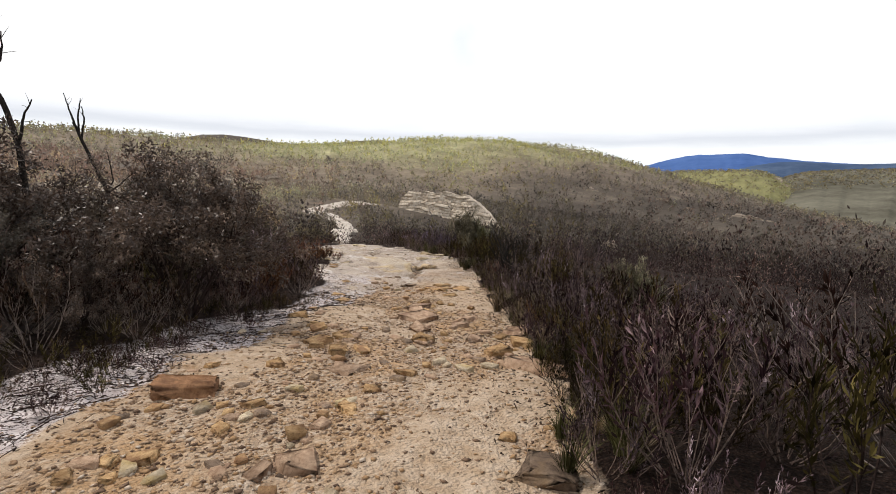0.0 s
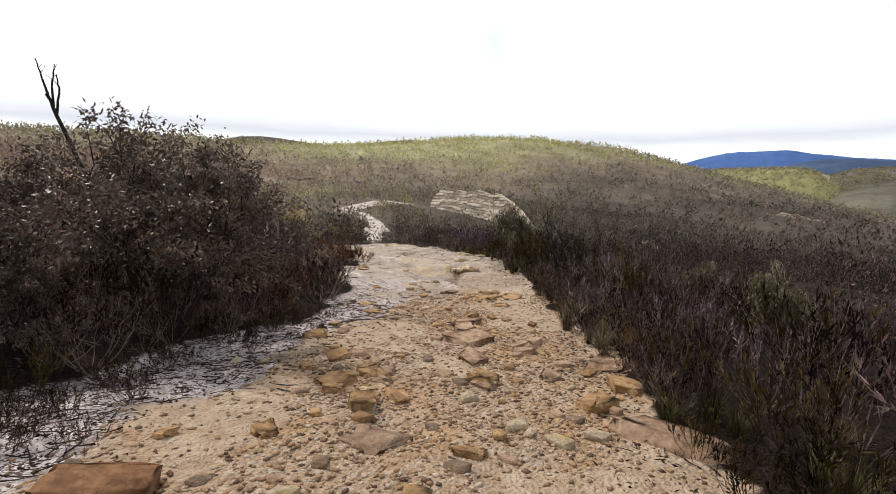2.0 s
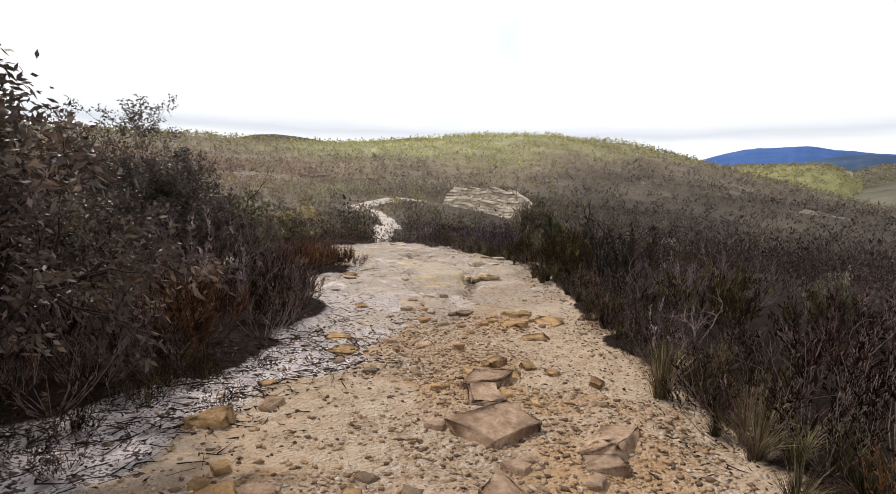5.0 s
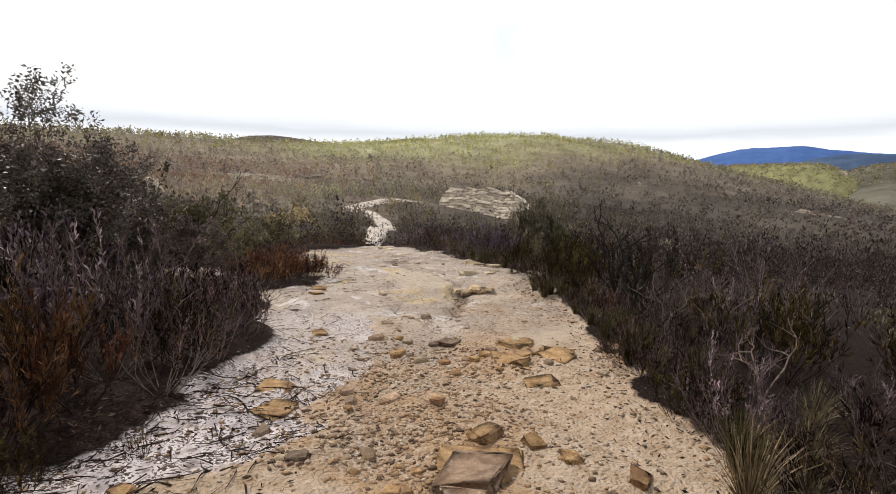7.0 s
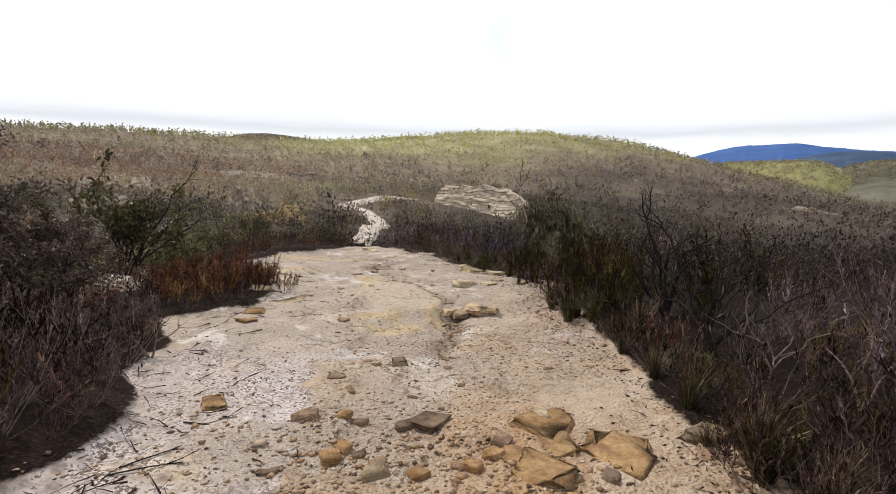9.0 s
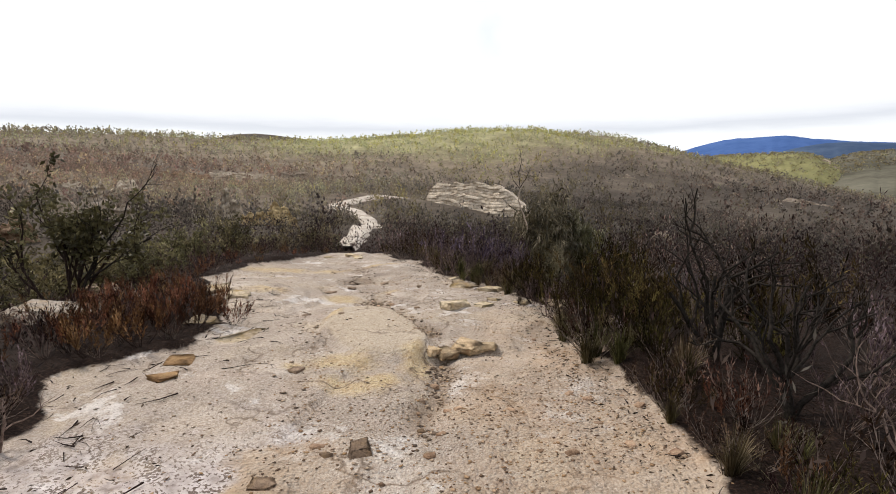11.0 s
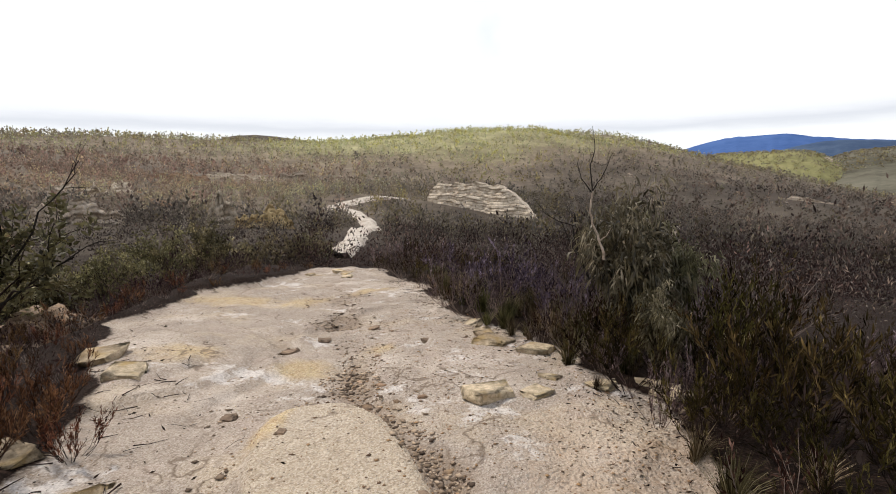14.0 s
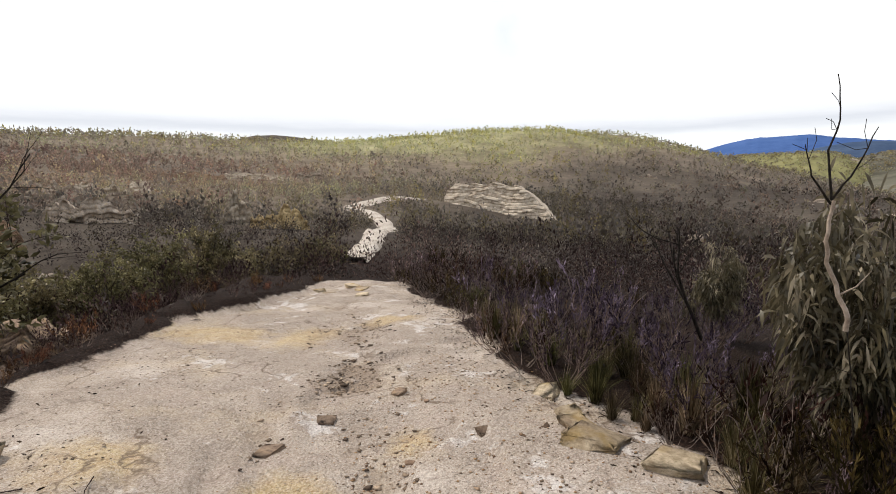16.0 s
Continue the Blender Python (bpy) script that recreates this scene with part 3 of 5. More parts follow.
def shrub_parts(rs, h, spread, stems, twigs, per, L, W, bare_part=0.3, up=0.9, stem_r=0.006, sides=3):
    """Stems that fan out from the foot, each ending in feathery plumes of small narrow leaves."""
    wood, leaf = Geo(), Geo()
    bases, ways, tones = [], [], []
    for s in range(stems):
        a = rs.uniform(0, 2 * np.pi)
        lean = spread * rs.uniform(0.05, 1) ** 0.6
        top = np.array([math.cos(a) * lean, math.sin(a) * lean, 1.0]) * h * rs.uniform(0.55, 1.0) / math.sqrt(1 + 0.5 * lean * lean)
        out = np.array([math.cos(a), math.sin(a), 0])
        k = np.linspace(0, 1, 4)[:, None]
        pts = out * h * 0.12 * rs.uniform(0, 1) + (top * k) + out * h * 0.10 * np.sin(k * np.pi) + rs.normal(size=(4, 3)) * 0.03 * h * k
        tube(wood, pts, stem_r * rs.uniform(.7, 1.3), 0.0025, sides)
        stem_tone = rs.uniform() ** 1.5
        tips = [(pts[2], pts[3] + (pts[3] - pts[2]) * .3)]
        for t in range(twigs):
            f = rs.uniform(bare_part, 0.98) * 3
            i = min(int(f), 2)
            p = pts[i] + (pts[i + 1] - pts[i]) * (f - i)
            d = unit(unit(pts[i + 1] - pts[i]) * up + unit(rs.normal(size=3)) * 0.6 + np.array([0, 0, 0.3]))
            q = p + d * h * rs.uniform(0.14, 0.32)
            if t % 2 == 0:
                tube(wood, [p, q], 0.0034, 0.0014, 3)
            tips.append((p, q))
        for p, q in tips:
            k = rs.uniform(0.05, 1.05, size=(per, 1))
            bases.append(p + (q - p) * k)
            ways.append(unit(q - p) + rs.normal(size=(per, 3)) * 0.30)
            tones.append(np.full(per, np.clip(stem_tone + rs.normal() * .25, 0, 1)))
        if s % 3 == 0:
            d = unit(unit(pts[3] - pts[1]) + rs.normal(size=3) * .35)
            tip = pts[2] + d * h * rs.uniform(.3, .55)
            tube(wood, [pts[2], (pts[2] + tip) / 2 + rs.normal(size=3) * .03 * h, tip], .0045, .0018, 3)
    b, w = np.concatenate(bases), np.concatenate(ways)
    leaves(leaf, b, w, L * rs.uniform(.6, 1.3, len(b)), W * rs.uniform(.7, 1.2, len(b)), rs)
    return wood, leaf, np.concatenate(tones)


def shrub(name, seed, mat, twig_mat, label, category="shrub", group="", **k):
    ob = thing(name, label, category, group)
    wood, leaf, tones = shrub_parts(np.random.RandomState(seed), **k)
    part("branchwork", wood, twig_mat, ob)
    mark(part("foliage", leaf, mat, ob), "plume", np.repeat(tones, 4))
    return ob


def branching(geo, tips, p, d, length, r, depth, rs, bend=0.25, fork=2, sides=5, lift=0.15, ratio=0.68):
    n = 5
    pts, q, way = [p], np.array(p, float), np.array(d, float)
    for i in range(n - 1):
        way = unit(way + rs.normal(size=3) * bend * 0.5 + np.array([0, 0, lift * 0.3]))
        q = q + way * length / (n - 1)
        pts.append(q)
    tube(geo, pts, r, r * (0.62 if depth else 0.25), sides)
    if depth == 0:
        tips.append((pts[1], pts[-1]))
        return
    tips.append((pts[2], pts[-1]))
    for f in range(fork + int(rs.uniform() < 0.4)):
        i = rs.randint(2, n)
        side = unit(rs.normal(size=3) + np.array([0, 0, 0.2]))
        branching(geo, tips, pts[i], unit(way + side * 0.85), length * ratio * rs.uniform(.75, 1.2), r * 0.6, depth - 1, rs, bend, fork, max(3, sides - 1), lift, ratio)


def leafy_tree(name, seed, h, stems, lean, leaf_mat, bark, label, category, per=9, L=0.10, W=0.022, droop=0.45, depth=3, r=0.03, group="", ratio=0.68, puff=0.16, narrow=1.0, fork=2, sickle=False):
    rs = np.random.RandomState(seed)
    wood, leaf, tips = Geo(), Geo(), []
    for s in range(stems):
        a = s / stems * 2 * np.pi + rs.uniform(-.6, .6)
        branching(wood, tips, (math.cos(a) * .06, math.sin(a) * .06, 0), unit(np.array([math.cos(a) * lean, math.sin(a) * lean, 1])), h * rs.uniform(.40, .5), r * rs.uniform(.7, 1.1), depth, rs, 0.3, fork, 5, 0.3, ratio)
    bases, ways, tones = [], [], []
    for p, q in tips:
        k = rs.uniform(0.0, 1.0, size=(per, 1)) ** .5 * 1.05
        bases.append(p + (q - p) * k + rs.normal(size=(per, 3)) * puff * 0.35)
        ways.append(unit(q - p) * 0.5 + rs.normal(size=(per, 3)) * 0.6 + np.array([0, 0, -droop]))
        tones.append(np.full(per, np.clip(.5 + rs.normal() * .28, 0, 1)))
    b, w, tones = np.concatenate(bases), np.concatenate(ways), np.concatenate(tones)
    keep = b[:, 2] > 0.12
    b, w, tones = b[keep], w[keep], tones[keep]
    leaves(leaf, b, w, L * rs.uniform(.6, 1.25, len(b)), W * rs.uniform(.7, 1.2, len(b)), rs, sickle)
    for arr in wood.v + leaf.v:
        arr[:, :2] *= narrow
    ob = thing(name, label, category, group)
    part("trunk", wood, bark, ob, smooth=True)
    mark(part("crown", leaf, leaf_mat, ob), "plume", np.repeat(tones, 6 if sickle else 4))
    return ob


def bare_tree(name, seed, h, lean, bark, label, category="dead tree", depth=3, r=0.03, stems=1, bend=0.3, fork=2, ratio=0.66, group="", first=0.43, tip_mat=None):
    rs = np.random.RandomState(seed)
    wood, tips = Geo(), []
    ob = thing(name, label, category, group)
    for s in range(stems):
        g = Geo()
        a = rs.uniform(0, 6.28)
        way = unit(np.array([lean[0], lean[1], 1.0]) + (np.array([math.cos(a), math.sin(a), 0]) * 0.35 if stems > 1 else 0))
        branching(g, tips, (0, 0, 0), way, h * first, r, depth, rs, bend, fork, 6, 0.25, ratio)
        if tip_mat:
            trunk, rest = Geo(), Geo()
            trunk.add(g.v[0], g.f4[0])
            for v, f in zip(g.v[1:], g.f4[1:]):
                rest.add(v, f - f.min())
            part("trunk", trunk, bark, ob, smooth=True)
            part("branchwork", rest, tip_mat, ob, "dark bare upper branches", smooth=True)
            continue
        part("trunk" if stems == 1 else "stem", g, bark, ob, smooth=True)
    return ob


def crooked_tree(name, label, bark, tip_mat, trunk, limbs, r, seed, category="dead tree"):
    """A dead tree whose trunk and limbs follow given bends (sideways, height), with short twigs."""
    rs = np.random.RandomState(seed)
    ob = thing(name, label, category)

    def bend(path, thick, thin, twigs):
        g = Geo()
        pts = np.array([(u, rs.uniform(-.04, .04) * (i > 0), v) for i, (u, v) in enumerate(path)], float)
        k = np.linspace(0, len(pts) - 1, len(pts) * 3)
        fine = np.stack([np.interp(k, np.arange(len(pts)), pts[:, a]) for a in range(3)], -1)
        fine[1:-1] += rs.normal(size=fine[1:-1].shape) * thick * .35
        tube(g, fine, thick, thin, 6)
        for t in range(twigs):
            i = rs.randint(len(fine) // 3, len(fine) - 1)
            q = fine[i] + unit(np.array([rs.normal() * .7, rs.normal() * .4, rs.uniform(.2, 1)])) * rs.uniform(.08, .25)
            tube(g, [fine[i], (fine[i] + q) / 2 + rs.normal(size=3) * .012, q], thin * .8, .0015, 4)
        return g

    part("trunk", bend(trunk, r, r * .6, 1), bark, ob, smooth=True)
    for path in limbs:
        part("limb", bend(path, r * .5, r * .16, 3), tip_mat, ob, smooth=True)
    return ob


def sedge(name, seed, mat, h, blades, label, group="sedge tussocks"):
    rs = np.random.RandomState(seed)
    ob = thing(name, label, "grass", group)
    g = Geo()
    for i in range(blades):
        a, lean = rs.uniform(0, 6.28), rs.uniform(.05, .95) ** 1.3
        d = np.array([math.cos(a), math.sin(a), 0])
        k = np.linspace(0, 1, 4)[:, None]
        hh = h * rs.uniform(.55, 1.1)
        pts = d * 0.05 * rs.uniform(0, 1) + d * lean * hh * 0.75 * k ** 1.6 + np.array([0, 0, 1]) * hh * (k - 0.28 * lean * k ** 2.4)
        side = np.cross(d, [0, 0, 1]) * 0.003 + d * 0.0015
        taper = np.array([1, .9, .6, .08])[:, None]
        v = np.concatenate([pts + side * taper, pts - side * taper])
        q = np.array([[0, 1, 5, 4], [1, 2, 6, 5], [2, 3, 7, 6]])
        g.add(v, q)
    part("leaf_tuft", g, mat, ob)
    return ob


def rock_geo(seed, sx, sy, sz, lumps=7, rough=0.0):
    """An angular sandstone block: the hull of its worn corners and a few points on its faces."""
    rs = np.random.RandomState(seed)
    pts = [np.array([a, c, e]) * rs.uniform(.4, 1.0, 3) for a in (-1, 1) for c in (-1, 1) for e in (-1, 1)]
    for k in range(lumps):
        d = unit(rs.normal(size=3))
        pts.append(d / np.max(np.abs(d)) * rs.uniform(.65, .98) * np.array([1, 1, .9]))
    bm = bmesh.new()
    for p in pts:
        bm.verts.new(p * np.array([sx, sy, sz]) + np.array([0, 0, sz * .45]))
    bmesh.ops.convex_hull(bm, input=bm.verts)
    loose = [v for v in bm.verts if not v.link_faces]
    bmesh.ops.delete(bm, geom=loose, context="VERTS")
    bmesh.ops.bevel(bm, geom=[e for e in bm.edges if e.calc_face_angle(0) > .35], offset=min(sx, sz) * .055, segments=1, affect="EDGES")
    bmesh.ops.triangulate(bm, faces=bm.faces)
    if rough:
        bmesh.ops.subdivide_edges(bm, edges=bm.edges, cuts=1, use_grid_fill=True)
        bmesh.ops.triangulate(bm, faces=bm.faces)
        size = np.array([sx, sy, sz])
        for v in bm.verts:
            v.co = Vector(np.array(v.co) + rs.normal(size=3) * size * rough)
    bm.verts.index_update()
    g = Geo()
    g.add(np.array([v.co[:] for v in bm.verts]), tris=np.array([[v.index for v in f.verts] for f in bm.faces]))
    bm.free()
    return g


def rock_face(seed, length, foot, crest, lean, depth, cols, rows, bed, rough):
    """A broken face of level sandstone beds with ledges, joints and a rough top; foot and crest give heights along it."""
    u = np.linspace(0, 1, cols)
    x = (u - .5) * length
    joint = value_noise(x, x * 0 + seed * 3.1, length / 14, seed) * 1.2 + value_noise(x, x * 0 + 9.7, length / 45, seed + 1) * .6
    joint = np.round(joint * 5) / 5
    top = crest(u) + rough * (np.round(value_noise(x, x * 0, length / 16, seed + 2) * 4) / 4 - .6) * 1.5
    low = np.minimum(foot(u), top - .05)
    v = np.linspace(0, 1, rows)[:, None]
    z = low + (top - low) * v
    xx = np.broadcast_to(x, z.shape)
    course = z / bed + 1.6 * value_noise(xx, z * .3, length / 10, seed + 4)
    jut = lattice(np.floor(course), np.floor(xx / (bed * 5) + lattice(np.floor(course), np.floor(course) * 0, seed) * 7), seed + 5)
    lip = 1 - np.clip((course - np.floor(course)) * 5, 0, 1)
    y = lean * (z - z.min()) - rough * (joint + 1.3 * jut) + rough * .45 * lip + rough * .5 * value_noise(xx, z * 2, bed * 1.3, seed + 6)
    back = np.stack([x, y[-1] + depth, top - .1 * depth], -1)
    verts = np.concatenate([np.stack([xx, y, z], -1).reshape(-1, 3), back])
    k = np.arange((rows + 1) * cols).reshape(rows + 1, cols)
    g = Geo()
    g.add(verts, np.stack([k[:-1, :-1], k[:-1, 1:], k[1:, 1:], k[1:, :-1]], -1).reshape(-1, 4))
    return g


def rock(seed, x, y, w, mat, label, category="rock", flat=0.45, turn=None, name="rock", group="", long=1.25):
    rs = np.random.RandomState(seed + 500)
    ob = tagged(new(name, rock_geo(seed, w * .52 * long, w * .5, w * .5 * flat, 7, .045).mesh(name, mat)), label, category, group)
    return put(ob, x, y, rs.uniform(0, 360) if turn is None else turn, 1, w * flat * 0.24, (rs.uniform(-7, 7), rs.uniform(-7, 7)))


# -- ground sheet --
def grow(v, step, end, factor, most=1e9):
    out = []
    while v < end:
        out.append(v)
        step = min(step * factor, most)
        v += step
    return out


side_x = grow(7.4, .11, 64, 1.09, 1.1)
xs = np.array(sorted([-v for v in side_x] + [-v for v in grow(64, 1.1, 4900, 1.1)] + list(np.arange(-7.3, -4.0, .12)) + list(np.arange(-4.0, 2.0, .065)) + list(np.arange(2.0, 3.4, .12)) + grow(3.4, .11, 4900, 1.085)))
ys = np.array(sorted([-v for v in grow(4.0, .15, 4900, 1.2)] + list(np.arange(-3.9, -.5, .15)) + list(np.arange(-.5, 24, .075)) + list(np.arange(24, 31.95, .13)) + grow(32.0, .11, 215, 1.08, .9) + grow(215, .9, 4900, 1.07)))
gx, gy = np.meshgrid(xs, ys)
gz = ground_z(gx, gy)
nx, ny = len(xs), len(ys)
idx = np.arange(nx * ny).reshape(ny, nx)
sheet = Geo()
sheet.add(np.stack([gx, gy, gz], -1).reshape(-1, 3), np.stack([idx[:-1, :-1], idx[:-1, 1:], idx[1:, 1:], idx[1:, :-1]], -1).reshape(-1, 4))
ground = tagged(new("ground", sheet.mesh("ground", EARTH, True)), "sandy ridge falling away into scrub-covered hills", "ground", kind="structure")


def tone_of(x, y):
    """Plant tone with cloud shade and sun patches painted in: 0 dark burnt heath, 0.5 grey-brown scrub, 1 fresh
    yellow-green growth.
    """
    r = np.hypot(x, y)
    # The last term darkens the right valley for its cloud shade.
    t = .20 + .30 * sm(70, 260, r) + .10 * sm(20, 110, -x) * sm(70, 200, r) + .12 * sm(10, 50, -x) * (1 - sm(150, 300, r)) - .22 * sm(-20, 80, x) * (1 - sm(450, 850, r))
    # Sun patches on the main hill and the far spur, as lighter tone.
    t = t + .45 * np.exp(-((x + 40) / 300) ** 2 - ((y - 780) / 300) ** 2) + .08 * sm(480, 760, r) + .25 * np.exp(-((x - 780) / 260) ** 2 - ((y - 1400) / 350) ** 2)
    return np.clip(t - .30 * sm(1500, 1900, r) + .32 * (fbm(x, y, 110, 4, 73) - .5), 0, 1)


def mark(ob, name, values):
    ob.data.attributes.new(name, "FLOAT", "POINT").data.foreach_set("value", np.asarray(values, np.float32).ravel())


mark(ground, "bare", bare(gx, gy))
mark(ground, "sand", np.maximum(white_sand(gx, gy), sm(40, 60, gy) * 0.6))
mark(ground, "slab", np.maximum(slab(gx, gy), tan_dome(gx, gy)))
mark(ground, "rut", np.maximum(rut(gx, gy), second_rut(gx, gy)) * sm(6, 11, gy))
mark(ground, "pan", smooth_sand(gx, gy))
mark(ground, "stain", yellow_stain(gx, gy))
mark(ground, "dome", tan_dome(gx, gy))
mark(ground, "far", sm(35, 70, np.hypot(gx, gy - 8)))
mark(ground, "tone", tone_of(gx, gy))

# the track where it crosses the saddle, a strip of pale sand on the ground sheet
def far_track_strip():
    way = np.array(FAR_TRACK, float)
    k = np.linspace(0, len(way) - 1, 260)
    base = np.stack([np.interp(k, np.arange(len(way)), way[:, a]) for a in (0, 1)], -1)
    for _ in range(14):
        base[1:-1] = (base[:-2] + 2 * base[1:-1] + base[2:]) / 4
    d = unit(np.gradient(base, axis=0))
    side = np.stack([d[:, 1], -d[:, 0]], -1)
    wide = np.interp(base[:, 1], (50, 72, 98, 113, 158, 171, 196, 213), (1.0, 1.3, 1.7, 2.0, 2.2, 3.2, 2.9, 2.0))
    rag = [wide * (.65 + .8 * fbm(base[:, 0] + 40 * e, base[:, 1], 5, 3, 66 + e)) for e in (0, 1)]
    v = np.linspace(0, 1, 7)[:, None]
    off = -rag[0] + (rag[0] + rag[1]) * v
    x, y = base[:, 0] + side[:, 0] * off, base[:, 1] + side[:, 1] * off
    z = ground_z(x, y) + np.where((v > .01) & (v < .99), .5, -.2) + .15 * (fbm(x, y, 1.5, 2, 68) - .5)
    n = np.arange(x.size).reshape(x.shape)
    g = Geo()
    g.add(np.stack([x, y, z], -1).reshape(-1, 3), np.stack([n[:-1, :-1], n[1:, :-1], n[1:, 1:], n[:-1, 1:]], -1).reshape(-1, 4))
    return tagged(new("far_track", g.mesh("far_track", ROCK_SAND, True)), "pale sandy track winding over the saddle", "track", kind="structure")


far_track_strip()


# -- rocks on the track --
def rocks(mat, label, group, seed, flat, *places):
    for i, (x, y, w) in enumerate(places):
        rock(seed + i, x, y, w, mat, label, "rock", flat, group=group)


rock(11, -1.42, 1.95, 0.50, ROCK_RED, "large reddish-brown sandstone block on white sand beside the track", flat=0.75, turn=20)
rock(12, 2.15, 3.35, 0.55, ROCK_PINK, "long flat pinkish sandstone slab at the edge of the heath", flat=0.5, turn=-35, long=2.0)
rock(13, 1.70, 4.02, 0.33, ROCK_ORANGE, "bright orange sandstone lump beside a long slab", flat=0.8)
rock(14, 1.85, 0.78, 0.42, ROCK_DARK, "grey weathered sandstone boulder sunk at the track's edge", flat=0.5)
rocks(ROCK_PINK, "weathered pinkish sandstone lump lying in gravel", "rocks on the gravel", 30, 0.55,
      (0.10, 0.70, 0.32), (-0.12, 0.55, 0.19), (-0.12, 2.95, 0.40), (0.67, 4.42, 0.25), (1.27, 6.46, 0.40), (0.50, 5.48, 0.33), (1.40, 5.04, 0.26), (2.08, 5.5, 0.45), (0.30, 7.29, 0.40), (0.38, 6.62, 0.5), (0.24, 7.78, 0.48), (1.17, 6.15, 0.28), (-0.38, 4.36, 0.19))
rocks(ROCK_ORANGE, "rounded orange sandstone stone lying in gravel", "orange stones on the gravel", 60, 0.7,
      (0.21, 1.77, 0.16), (-1.18, 0.60, 0.15), (-0.99, 0.65, 0.18), (-1.30, 0.35, 0.13), (-1.05, 0.42, 0.12), (1.62, 1.34, 0.16), (-0.60, 1.63, 0.18), (-0.76, 4.03, 0.25), (-0.36, 3.59, 0.27), (-0.87, 2.87, 0.20), (0.61, 2.80, 0.18), (-1.52, 2.69, 0.14), (0.34, 2.20, 0.17), (0.19, 1.87, 0.15), (-1.75, 6.26, 0.34), (1.80, 5.20, 0.20), (-0.80, 4.25, 0.30), (-0.60, 4.75, 0.24), (-0.47, 4.51, 0.26), (0.66, 4.52, 0.30), (2.10, 4.57, 0.36), (-1.08, 5.18, 0.24), (-0.13, 4.02, 0.24), (0.33, 8.44, 0.27), (0.68, 8.31, 0.17), (0.95, 8.09, 0.16), (1.37, 7.90, 0.19), (-1.78, 7.21, 0.15))
rocks(ROCK_ORANGE, "broad flat tan sandstone flag bedded in the track", "flat flags in the track", 100, 0.22,
      (0.30, 7.95, 0.50), (0.62, 11.27, 0.5), (1.08, 11.0, 0.42), (0.84, 9.94, 0.38), (0.68, 10.98, 0.36), (1.12, 10.86, 0.46), (0.38, 10.78, 0.26), (0.54, 10.57, 0.42), (-1.52, 8.75, 0.36), (-1.77, 9.18, 0.34), (-2.07, 11.16, 0.23), (-3.14, 13.97, 0.30), (-3.03, 13.53, 0.27))
rocks(ROCK_PALE, "pale sandstone block beside the bare rock", "pale blocks beside the slab", 130, 0.42,
      (-0.48, 17.37, 0.45), (-0.06, 17.40, 0.28), (-0.51, 19.34, 0.36), (-0.81, 20.22, 0.36), (0.14, 17.86, 0.18), (0.65, 17.62, 0.27), (1.19, 17.42, 0.42), (0.06, 18.82, 0.38), (-0.48, 19.09, .4), (-0.53, 19.24, 0.30), (-3.98, 15.79, 0.38), (2.64, 19.24, 0.48), (1.10, 17.63, 0.24), (-0.63, 19.6, 0.28), (-4.3, 17.4, 0.4), (-5.0, 17.9, 0.5), (-5.9, 27.6, .34), (-5.3, 28.4, .4), (-6.4, 28.2, .36), (-4.9, 27.2, .28), (-5.7, 29.0, .4))
rock(150, -3.10, 15.2, 0.52, ROCK_PALE, "flat cream and yellow sandstone flag tilted beside rust heath", flat=0.16, turn=40)
rocks(ROCK_TAN, "piece of a broken tan ledge across the bare rock", "pieces of the broken ledge", 151, 0.4,
      (-0.42, 15.0, 0.30), (-0.16, 15.05, 0.34), (0.08, 15.12, 0.22), (-0.62, 14.92, 0.20))
rocks(ROCK_DARK, "small dark weathered stone on bare sandstone", "dark stones on the slab", 160, 0.42,
      (-0.30, 11.20, 0.26), (-0.82, 12.56, 0.22), (-1.24, 10.32, 0.08), (-1.33, 12.02, 0.15), (-1.37, 19.26, 0.15), (-2.91, 19.53, 0.16), (-3.14, 18.84, 0.2), (-2.87, 16.82, 0.13), (-1.9, 14.01, 0.14), (1.82, 11.23, 0.34), (-0.95, 7.80, 0.16), (-2.1, 16.2, 0.1), (-1.7, 17.3, 0.12), (-2.4, 20.4, 0.16))


def scattered(count, seed, x0, x1, y0, y1, keep):
    rs = np.random.RandomState(seed)
    x, y = rs.uniform(x0, x1, count), rs.uniform(y0, y1, count)
    ok = rs.uniform(size=count) < keep(x, y)
    return x[ok], y[ok]


# loose stones that can be told apart
def stony(x, y):
    gravel = bare(x, y) * (1 - tan_dome(x, y)) * (1 - 0.85 * white_sand(x, y)) * (1 - 0.8 * slab(x, y))
    return np.clip(gravel * (1 - .7 * smooth_sand(x, y)) * (0.25 + 1.3 * (fbm(x, y, 1.2, 2, 77) - 0.3)) + 0.5 * bare(x, y) * np.maximum(rut(x, y) * sm(9, 12, y), second_rut(x, y)), 0, 1)


